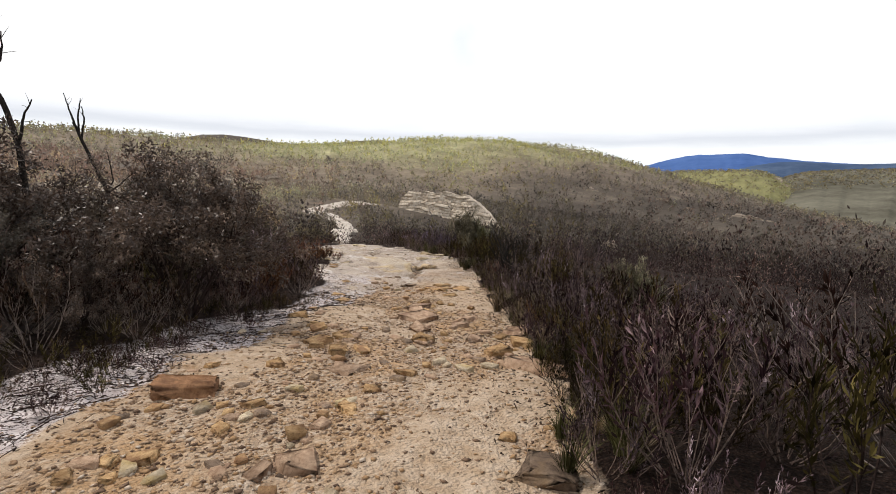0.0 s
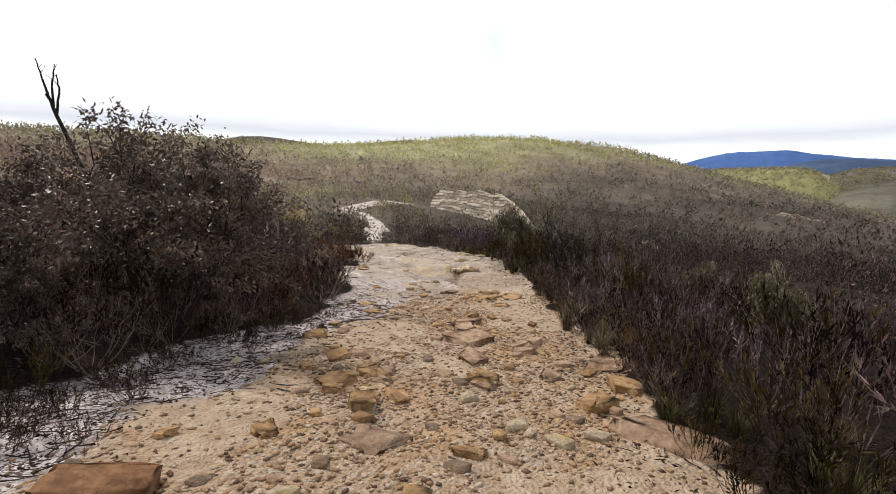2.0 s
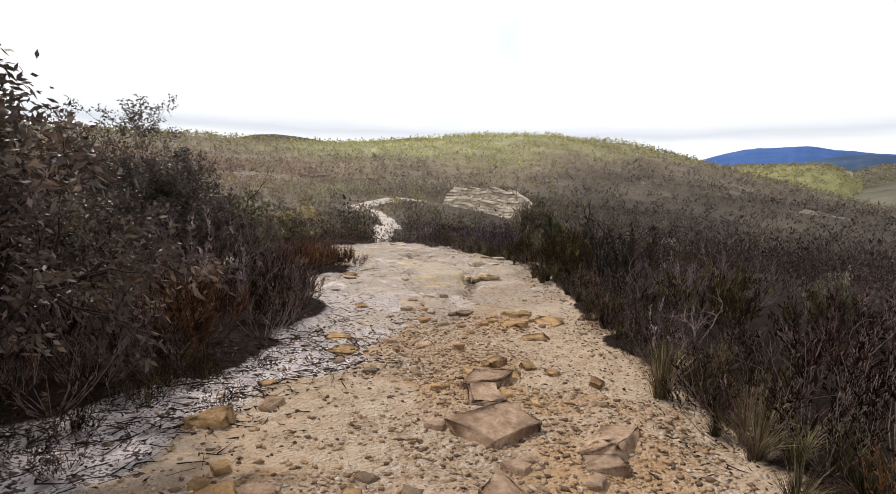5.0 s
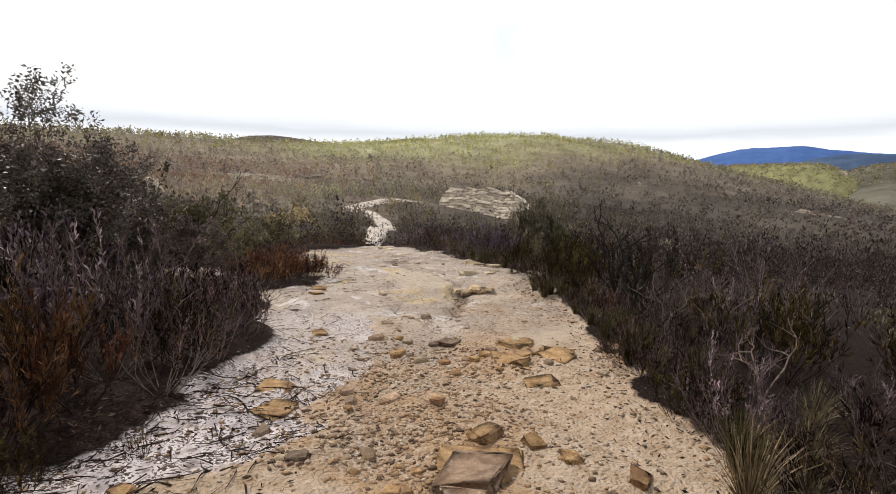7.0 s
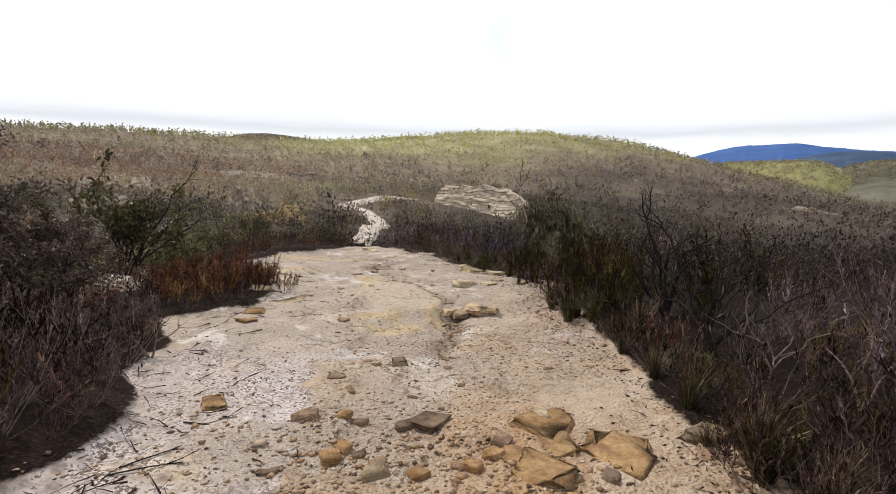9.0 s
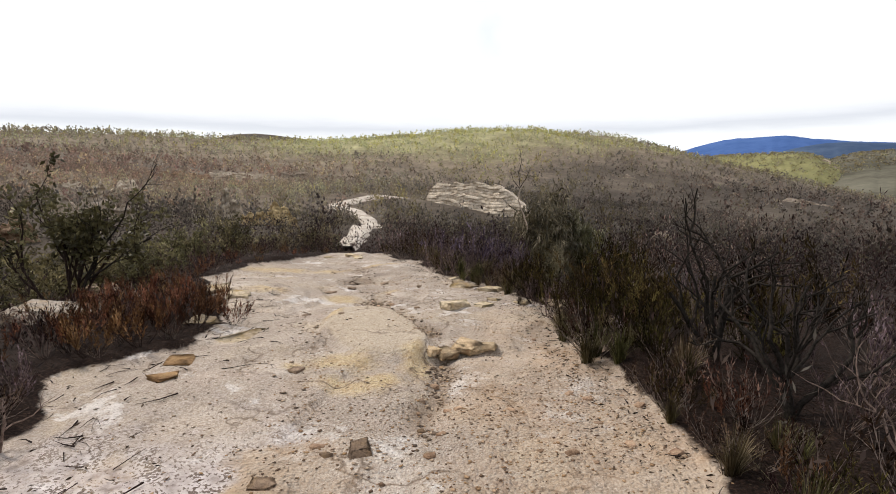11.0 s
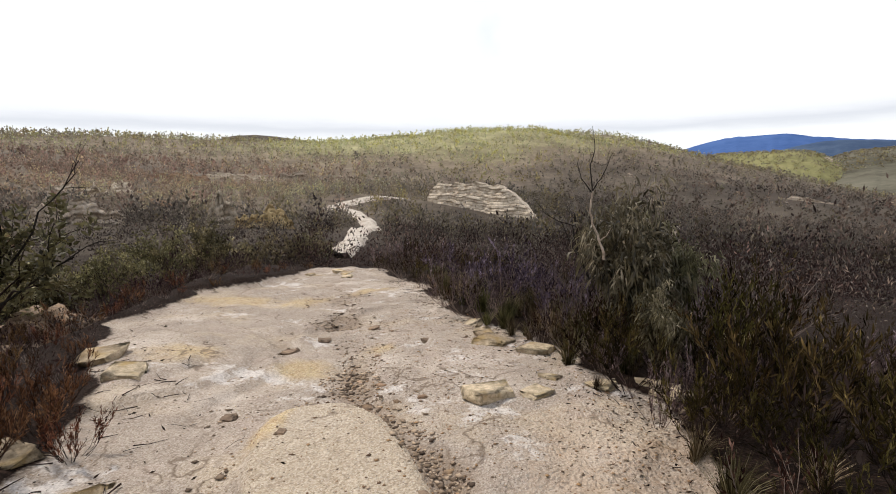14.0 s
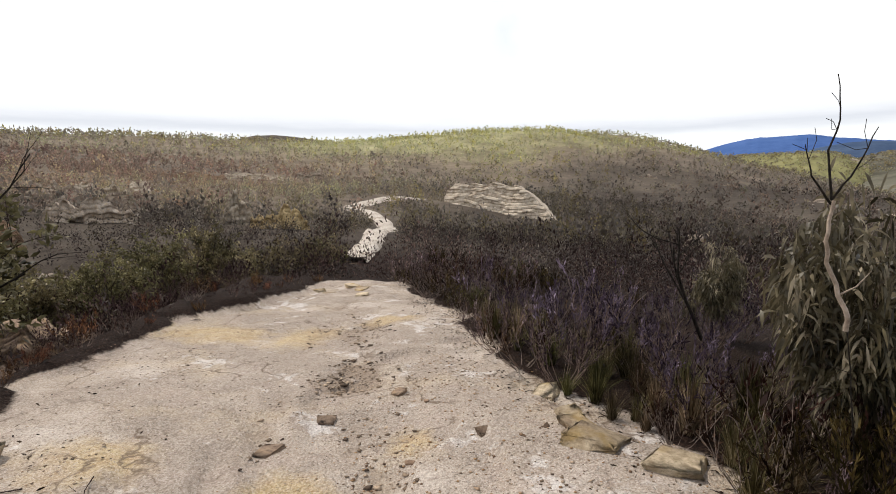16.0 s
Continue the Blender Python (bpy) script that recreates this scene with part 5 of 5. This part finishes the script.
put(bare_tree("burnt_banksia", 24, 1.7, (0, 0), BARK_BURNT, "burnt black shrub with thick bare branches", "dead shrub", depth=3, r=.03, stems=5, bend=.4), 2.6, 13.3, 70)
for i, (x, y, h) in enumerate(((3.3, 2.0, 1.5), (3.6, 1.2, 1.3), (2.9, 9.6, 1.2), (3.3, 11.9, 1.4), (2.9, 12.6, 1.3), (4.2, 9.0, 1.5), (5.0, 7.4, 1.6), (3.9, 13.6, 1.3), (4.6, 4.1, 1.3), (-3.4, 12.2, 1.0), (2.7, 16.8, 1.1), (.6, 21.3, 1.0))):
    put(bare_tree("dead_shrub", 90 + i, h, (.15 * math.cos(i * 2.4), .15 * math.sin(i * 2.4)), TWIG_GREY, "bare grey dead shrub with crooked stems", "dead shrub", depth=2, r=.012, stems=3, bend=.6, group="dead shrubs"), x, y, i * 70)
for x, y, s in ((2.75, 15.6, .55), (3.4, 12.5, .6), (3.1, 15.2, .5)):
    if x < 2.8:
        YELLOW = shrub("yellow_shrub", 99, HEATH_YELLOW, TWIG_DARK, "yellow-green flowering heath shrub", group="yellow shrubs", h=1.0, spread=.5, stems=22, twigs=5, per=10, L=.055, W=.01, up=1.0)
        put(YELLOW, x, y, 0, s)
    else:
        put_copy(YELLOW, x, y, x * 70, s)

# small trees in the gully below the slab
GULLY = [leafy_tree("gully_tree", 120 + i, 5.6, 5, .3, TREE_LEAF, TWIG_DARK, "small dark-leaved gum tree in the gully below the rock", "tree", per=32, L=.18, W=.085, depth=2, r=.045, droop=.0, group="gully trees", puff=.26, fork=3, ratio=.6) for i in range(3)]
gully_rs = np.random.RandomState(61)
first = {0, 1, 2}
for i in range(44):
    az = radians(-48 + i * .665 + gully_rs.uniform(-.6, .6))
    r = gully_rs.uniform(25, 37)
    x, y, s = -1 + r * math.sin(az), 14 + r * math.cos(az), gully_rs.uniform(.75, 1.05) * np.interp(math.degrees(az), (-48, -34, -24), (1.0, .95, .55))
    k = i % 3
    if k in first:
        first.remove(k)
        put(GULLY[k], x, y, i * 50, s, .1)
    else:
        put_copy(GULLY[k], x, y, i * 50, s, .1)
put_copy(GULLY[0], -29.0, 38.5, 40, 1.35, .1)
put_copy(GULLY[2], -31.5, 37.0, 140, 1.1, .1)
put_copy(GULLY[0], -12.1, 22.5, 70, 1.1, .1)
put(bare_tree("dead_tree", 27, 6.6, (.06, .0), BARK_BURNT, "dead branched tree rising from a gully thicket", depth=3, r=.05), -11.9, 22.2, 0)
put_copy(GULLY[1], -17.2, 26.4, 160, 1.02, .1)
put_copy(GULLY[1], -14.0, 22.5, 90, .55, .1)

# -- bare ledges --
CLIFF_CREST = lambda u: np.interp(u * 43 - 29, (-29, -26, -10, 0, 3, 6, 14), (-6.5, -3.0, -2.4, -3.6, -5.0, -8.2, -15.8))
CLIFF_FOOT = lambda u: np.interp(u * 43 - 29, (-29, -25, -14, 3, 14), (-9.5, -10.5, -12, -15.5, -17))
cliff = tagged(new("rock_outcrop", rock_face(1, 44, CLIFF_FOOT, CLIFF_CREST, .5, 7, 200, 76, 1.15, 1.1).mesh("rock_outcrop", ROCK_CLIFF)), "broad pale bedded sandstone face on the saddle", "rock outcrop")
cliff.matrix_basis = pose(-7.5, 198.5, 0, 0, 0, -18)


def outcrop(name, seed, x, y, length, depth, tall, yaw, rows, label, sink=0.3, mat=None):
    """Broken sandstone beds that stand out of a slope."""
    rs = np.random.RandomState(seed)
    stops, tops = np.linspace(0, 1, 7), rs.uniform(.45, 1.0, 7) * np.array([.15, .8, 1, 1, 1, .8, .1])
    end = [float(ground_z(x + math.cos(radians(yaw)) * length * (k - .5), y + math.sin(radians(yaw)) * length * (k - .5))) for k in stops]
    base = min(end)
    g = rock_face(seed, length, lambda u: np.interp(u, stops, np.array(end) - base - sink - .4), lambda u: np.interp(u, stops, np.array(end) - base - sink + tops * tall), .35, depth * .6, max(24, int(length * 5)) if length < 12 else 60, 8 * rows, tall / (rows + 1.5), tall * .24)
    ob = tagged(new(name, g.mesh(name, mat or ROCK_CLIFF)), label, "rock outcrop")
    ob.matrix_basis = pose(x, y, base, 0, 0, yaw)
    return ob


LEDGES = [(-7.5, 198.5, -18, 44, 7)]


def ledge(seed, x, y, length, depth, tall, yaw, rows, label, **k):
    LEDGES.append((x, y, yaw, length, tall))
    return outcrop("rock_outcrop", seed, x, y, length, depth, tall, yaw, rows, label, **k)


ledge(3, -43.5, 103.5, 11, 5, 5.0, 24, 4, "low yellow sandstone cliff among scrub", mat=ROCK_YELLOW)
ledge(4, -51.5, 104, 6, 4, 6.6, 30, 5, "low yellow sandstone cliff among scrub")
ledge(5, -63, 83, 12, 5, 5.0, 40, 5, "grey sandstone ledges above the gully", mat=ROCK_GREY)
ledge(6, -72, 90, 9, 4, 3.6, 42, 4, "grey sandstone ledges above the gully", mat=ROCK_GREY)
ledge(12, -128, 157, 14, 5, 6.0, 41, 5, "broken pale sandstone blocks across the slope")
ledge(13, -119, 164, 10, 4, 5.0, 36, 4, "broken pale sandstone blocks across the slope")
ledge(14, -133, 150, 9, 4, 4.6, 46, 4, "broken pale sandstone blocks across the slope", mat=ROCK_GREY)
ledge(15, -165, 260, 40, 4, 5.4, 33, 3, "long reddish rock line along the hillside", mat=ROCK_PINK)
ledge(16, -150, 300, 46, 4, 5.6, 28, 3, "long pale rock line along the hillside")
ledge(17, -136, 345, 26, 4, 5.4, 22, 3, "long pale rock line along the hillside", mat=ROCK_GREY)
ledge(18, -53.5, 59, 7, 5, 4.2, 48, 6, "layered pinkish cliff above the gully", mat=ROCK_PINK)
ledge(19, -38.5, 50, 8, 4, 2.6, 46, 5, "grey layered ledge at the foot of the gully", mat=ROCK_GREY)
ledge(7, 38.5, 131, 5.5, 4, 3.6, -18, 4, "lone greyish boulder on the dark slope", mat=ROCK_GREY)
ledge(8, 226, 400, 48, 8, 4.2, -30, 3, "long grey rock band across the far slope", sink=1, mat=ROCK_GREY)
ledge(20, 117, 482, 12, 5, 4.0, -14, 3, "scattered grey rock ledges on the far slope", mat=ROCK_GREY)
ledge(21, 120, 422, 10, 5, 3.0, -16, 3, "scattered grey rock ledges on the far slope", mat=ROCK_GREY)
ledge(22, 176, 469, 12, 5, 2.6, -21, 3, "scattered grey rock ledges on the far slope", mat=ROCK_GREY)
ledge(9, -15.5, 24.0, 5.0, 2.6, 1.3, 40, 6, "layered grey sandstone ledge below the slab", mat=ROCK_DARK)
ledge(10, -17.0, 27.5, 6.0, 3.0, 2.0, 30, 7, "layered grey sandstone ledge below the slab", mat=ROCK_DARK)
rock(11, -7.6, 17.4, 1.5, ROCK_GREY, "low greyish sandstone hump behind rust heath", flat=.4, turn=20)
ledge_rs = np.random.RandomState(8)
for i in range(10):
    az, r = radians(ledge_rs.uniform(-46, -24)), ledge_rs.uniform(150, 300)
    ledge(40 + i, r * math.sin(az), 8 + r * math.cos(az), ledge_rs.uniform(4, 10), ledge_rs.uniform(3, 5), ledge_rs.uniform(1.4, 2.6), math.degrees(-az) + ledge_rs.uniform(-25, 25), 3, "scattered grey rock ledges on the far slope", mat=(ROCK_GREY, ROCK_PINK)[i % 2])

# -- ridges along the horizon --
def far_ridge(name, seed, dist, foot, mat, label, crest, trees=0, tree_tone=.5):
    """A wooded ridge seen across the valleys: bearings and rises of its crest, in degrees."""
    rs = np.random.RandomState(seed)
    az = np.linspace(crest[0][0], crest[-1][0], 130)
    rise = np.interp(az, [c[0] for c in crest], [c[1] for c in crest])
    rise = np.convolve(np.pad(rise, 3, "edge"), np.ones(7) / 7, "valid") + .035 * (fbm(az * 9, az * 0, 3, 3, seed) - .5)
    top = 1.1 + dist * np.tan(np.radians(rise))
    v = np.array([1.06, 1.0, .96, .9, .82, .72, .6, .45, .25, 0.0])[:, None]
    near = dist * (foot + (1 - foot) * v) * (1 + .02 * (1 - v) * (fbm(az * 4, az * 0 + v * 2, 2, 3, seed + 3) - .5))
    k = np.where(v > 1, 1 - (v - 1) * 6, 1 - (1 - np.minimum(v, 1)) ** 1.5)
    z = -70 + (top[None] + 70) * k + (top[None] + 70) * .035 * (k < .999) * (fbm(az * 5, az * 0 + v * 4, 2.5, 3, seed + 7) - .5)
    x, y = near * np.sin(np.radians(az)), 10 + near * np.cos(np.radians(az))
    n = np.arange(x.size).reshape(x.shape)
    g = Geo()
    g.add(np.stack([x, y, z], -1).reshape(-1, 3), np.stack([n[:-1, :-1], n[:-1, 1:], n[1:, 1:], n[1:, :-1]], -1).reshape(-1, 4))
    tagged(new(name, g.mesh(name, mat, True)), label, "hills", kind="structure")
    if trees:
        a, b = rs.uniform(0, 128.99, trees), rs.uniform(1.0, 6.99, trees)
        i, j = a.astype(int), b.astype(int)
        fa, fb = (a - i)[:, None], (b - j)[:, None]
        p = np.stack([x, y, z], -1)
        at = (p[j, i] * (1 - fa) + p[j, i + 1] * fa) * (1 - fb) + (p[j + 1, i] * (1 - fa) + p[j + 1, i + 1] * fa) * fb
        u = unit(rs.normal(size=(trees, 8, 3)))
        u[..., 2] = np.abs(u[..., 2]) * 1.3
        w = Geo()
        size = dist * .0032 * rs.uniform(.6, 1.3, (trees, 1, 1))
        leaves(w, (at[:, None] + u * size * .6).reshape(-1, 3), (u + rs.normal(size=u.shape) * .5).reshape(-1, 3), dist * .0019, dist * .0014, rs)
        ob = tagged(new("ridge_trees", w.mesh("ridge_trees", SCRUB_TONE)), "far gum trees over a ridge", "trees", kind="stuff")
        mark(ob, "tone", np.repeat(np.clip(tree_tone + rs.normal(size=trees) * .08, 0, 1), 32))
        mark(ob, "tint", np.repeat(np.clip(.70 + rs.normal(size=trees) * .1, 0, 1), 32))


# Far haze is given as the blue base colour of the next two ridges.
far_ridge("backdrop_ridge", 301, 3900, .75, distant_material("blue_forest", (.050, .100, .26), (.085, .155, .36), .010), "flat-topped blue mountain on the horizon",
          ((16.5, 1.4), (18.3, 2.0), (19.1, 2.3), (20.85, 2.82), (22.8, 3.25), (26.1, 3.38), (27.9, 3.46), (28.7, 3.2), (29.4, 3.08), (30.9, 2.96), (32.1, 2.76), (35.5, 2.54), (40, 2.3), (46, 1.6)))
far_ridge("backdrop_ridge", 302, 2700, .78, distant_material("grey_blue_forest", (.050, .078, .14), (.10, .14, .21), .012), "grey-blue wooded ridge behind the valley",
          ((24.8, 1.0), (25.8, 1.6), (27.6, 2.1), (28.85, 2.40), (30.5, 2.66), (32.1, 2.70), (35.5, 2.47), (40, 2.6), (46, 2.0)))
far_ridge("backdrop_ridge", 303, 1900, .40, distant_material("grey_green_forest", (.085, .080, .062), (.19, .18, .14), .022), "pale wooded slope above a deep valley",
          ((29.6, .2), (30.6, .9), (31.4, 1.3), (32.6, 1.62), (34.1, 1.75), (35.5, 1.86), (40, 2.0), (46, 1.5)), 1100, .66)
# Sunlight on this knoll is part of its yellow-green base colours.
far_ridge("backdrop_ridge", 304, 1350, .72, distant_material("sunlit_scrub", (.13, .13, .065), (.31, .29, .14), .03), "sunlit yellow-green knoll beyond the slope",
          ((18.5, .4), (20.0, 1.1), (21.9, 1.60), (23.9, 1.74), (26.7, 1.82), (28.9, 1.78), (30.2, 1.5), (31.0, 1.0), (31.7, .45), (32.3, -.3), (33, -1.2)), 900, .78)
for az, up, length, tall, seed in ((30.55, 1.12, 22, 9, 31), (31.1, .62, 20, 8, 32), (31.6, .2, 16, 6, 33)):
    r = 1290
    g = rock_face(seed, length, lambda u: u * 0 - 2, lambda u: tall * (.5 + .5 * np.sin(u * 3.1)), .3, 6, 30, 14, 2.2, 1.0)
    ob = tagged(new("rock_outcrop", g.mesh("rock_outcrop", ROCK_CLIFF)), "pale cliff at the end of a sunlit knoll", "rock outcrop")
    ob.matrix_basis = pose(r * math.sin(radians(az)), 10 + r * math.cos(radians(az)), 1.1 + r * math.tan(radians(up)) - 6, 0, 0, -az)

# -- scrub and trees past counting --
def clumps(name, seed, r0, r1, gap, per, size, leaf, wide, label, category, tone, half=58, tall=1.0, clear=2.2, back=8, verge=False, spread=.10):
    """Many plants in one mesh: each a loose tuft of leaves, set on the ground."""
    rs = np.random.RandomState(seed)
    area = math.pi * (r1 * r1 - r0 * r0) * half / 180
    n = int(area / gap ** 2)
    r = np.sqrt(rs.uniform(r0 * r0, r1 * r1, n))
    az = np.radians(rs.uniform(-half - 5, half - 5, n))
    x, y = r * np.sin(az), back + r * np.cos(az)
    ok = (bare(x, y) < .3) & (far_track_distance(x, y) > clear) & (rs.uniform(size=n) < 0.35 + 1.1 * fbm(x, y, gap * 6, 3, seed))
    for ox, oy, yaw, length, tall in LEDGES:
        c, q = math.cos(radians(yaw)), math.sin(radians(yaw))
        u, v = (x - ox) * c + (y - oy) * q, (y - oy) * c - (x - ox) * q
        ok &= ~((np.abs(u) < length * .55) & (v < 2 + tall) & (v > -3.5 * tall))
    beside = (x > track_left(y) - 3.7) & (x < track_right(y) + 3.7) & (y < 31.5)
    if verge:
        off = np.maximum(x - track_right(y), track_left(y) - x)
        beside = (off < -.25) | (off > 1.1) | (y > 31) | (bare(x, y) > .55)
    ok &= ~beside
    x, y = x[ok], y[ok]
    n = len(x)
    s = size * rs.uniform(.6, 1.4, n)
    u = unit(rs.normal(size=(n, per, 3)))
    u[..., 2] = np.abs(u[..., 2])
    base = np.stack([x, y, ground_z(x, y)], -1)[:, None] + u * np.array([.55, .55, .8 * tall]) * (rs.uniform(.35, 1, (n, per, 1)) * s[:, None, None])
    way = u + np.array([0, 0, .55]) + rs.normal(size=(n, per, 3)) * .5
    g = Geo()
    k = np.repeat(s / size, per)
    leaves(g, base.reshape(-1, 3), way.reshape(-1, 3), leaf * k * rs.uniform(.6, 1.3, n * per), wide * k * rs.uniform(.7, 1.3, n * per), rs)
    ob = tagged(new(name, g.mesh(name, SCRUB_TONE)), label, category, kind="stuff")
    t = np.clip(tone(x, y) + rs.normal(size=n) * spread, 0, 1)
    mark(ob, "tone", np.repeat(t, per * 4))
    mark(ob, "tint", np.repeat(tint_of(x, y, rs), per * 4))
    return ob


def tint_of(x, y, rs):
    """0 purple-brown heath, 0.5 blue-grey gums with the valley haze in their colour, 1 yellow-green growth."""
    r = np.hypot(x, y)
    near = .18 + .9 * (fbm(x, y, 3.5, 2, 19) - .35)
    # Haze in the valley and sun on the hill are put into this tint.
    far = .62 + .12 * np.exp(-((x + 40) / 320) ** 2 - ((y - 800) / 300) ** 2) - .22 * sm(20, 160, x) * (1 - sm(450, 800, r)) - .40 * sm(30, 160, -x) * (1 - sm(420, 700, r))
    return np.clip(near + (far - near) * sm(40, 110, r) + rs.normal(size=np.shape(x)) * .14, 0, 1)


def near_tone(x, y):
    return tone_of(x, y) * .75 - .04 + .75 * (fbm(x, y, 4.5, 3, 71) - .5)


def slope_tone(x, y):
    return tone_of(x, y) + .07 + .25 * (fbm(x, y, 30, 3, 87) - .5)


clumps("near_scrub", 201, 4, 36, 0.62, 40, .85, .085, .024, "low dark heath falling away from the ridge", "scrub", near_tone, 70, back=-5, spread=.16)
clumps("gully_scrub", 208, 34, 62, 1.05, 40, 1.0, .14, .052, "dark heath in the gullies beside the ridge", "scrub", near_tone, 62, back=-5, spread=.16)
clumps("saddle_scrub", 202, 48, 112, 1.7, 40, 1.3, .25, .11, "dense dark scrub over the saddle", "scrub", near_tone, clear=3.0, spread=.14)
clumps("slope_scrub", 203, 105, 330, 3.1, 15, 1.5, .70, .42, "grey-green scrub covering the slopes", "scrub", slope_tone, clear=3.6)
clumps("slope_trees", 204, 90, 330, 9.0, 44, 2.8, .75, .45, "small grey gum trees among scrub", "trees", slope_tone, tall=1.5, clear=4)
clumps("hill_trees", 205, 310, 780, 8.4, 12, 2.7, 1.5, 1.0, "open gum woodland covering the hills", "trees", slope_tone, 55, tall=1.25)
clumps("far_trees", 206, 760, 1150, 10.0, 9, 3.4, 2.2, 1.6, "far gum woodland along the crests", "trees", slope_tone, 52, tall=1.3)


def edge_tone(x, y):
    return .32 * fbm(x, y, 1.1, 2, 93)


clumps("low_heath", 207, 3, 34, .40, 14, .30, .09, .022, "low wiry heath along the edges of the track", "scrub", edge_tone, 70, back=-5, verge=True)
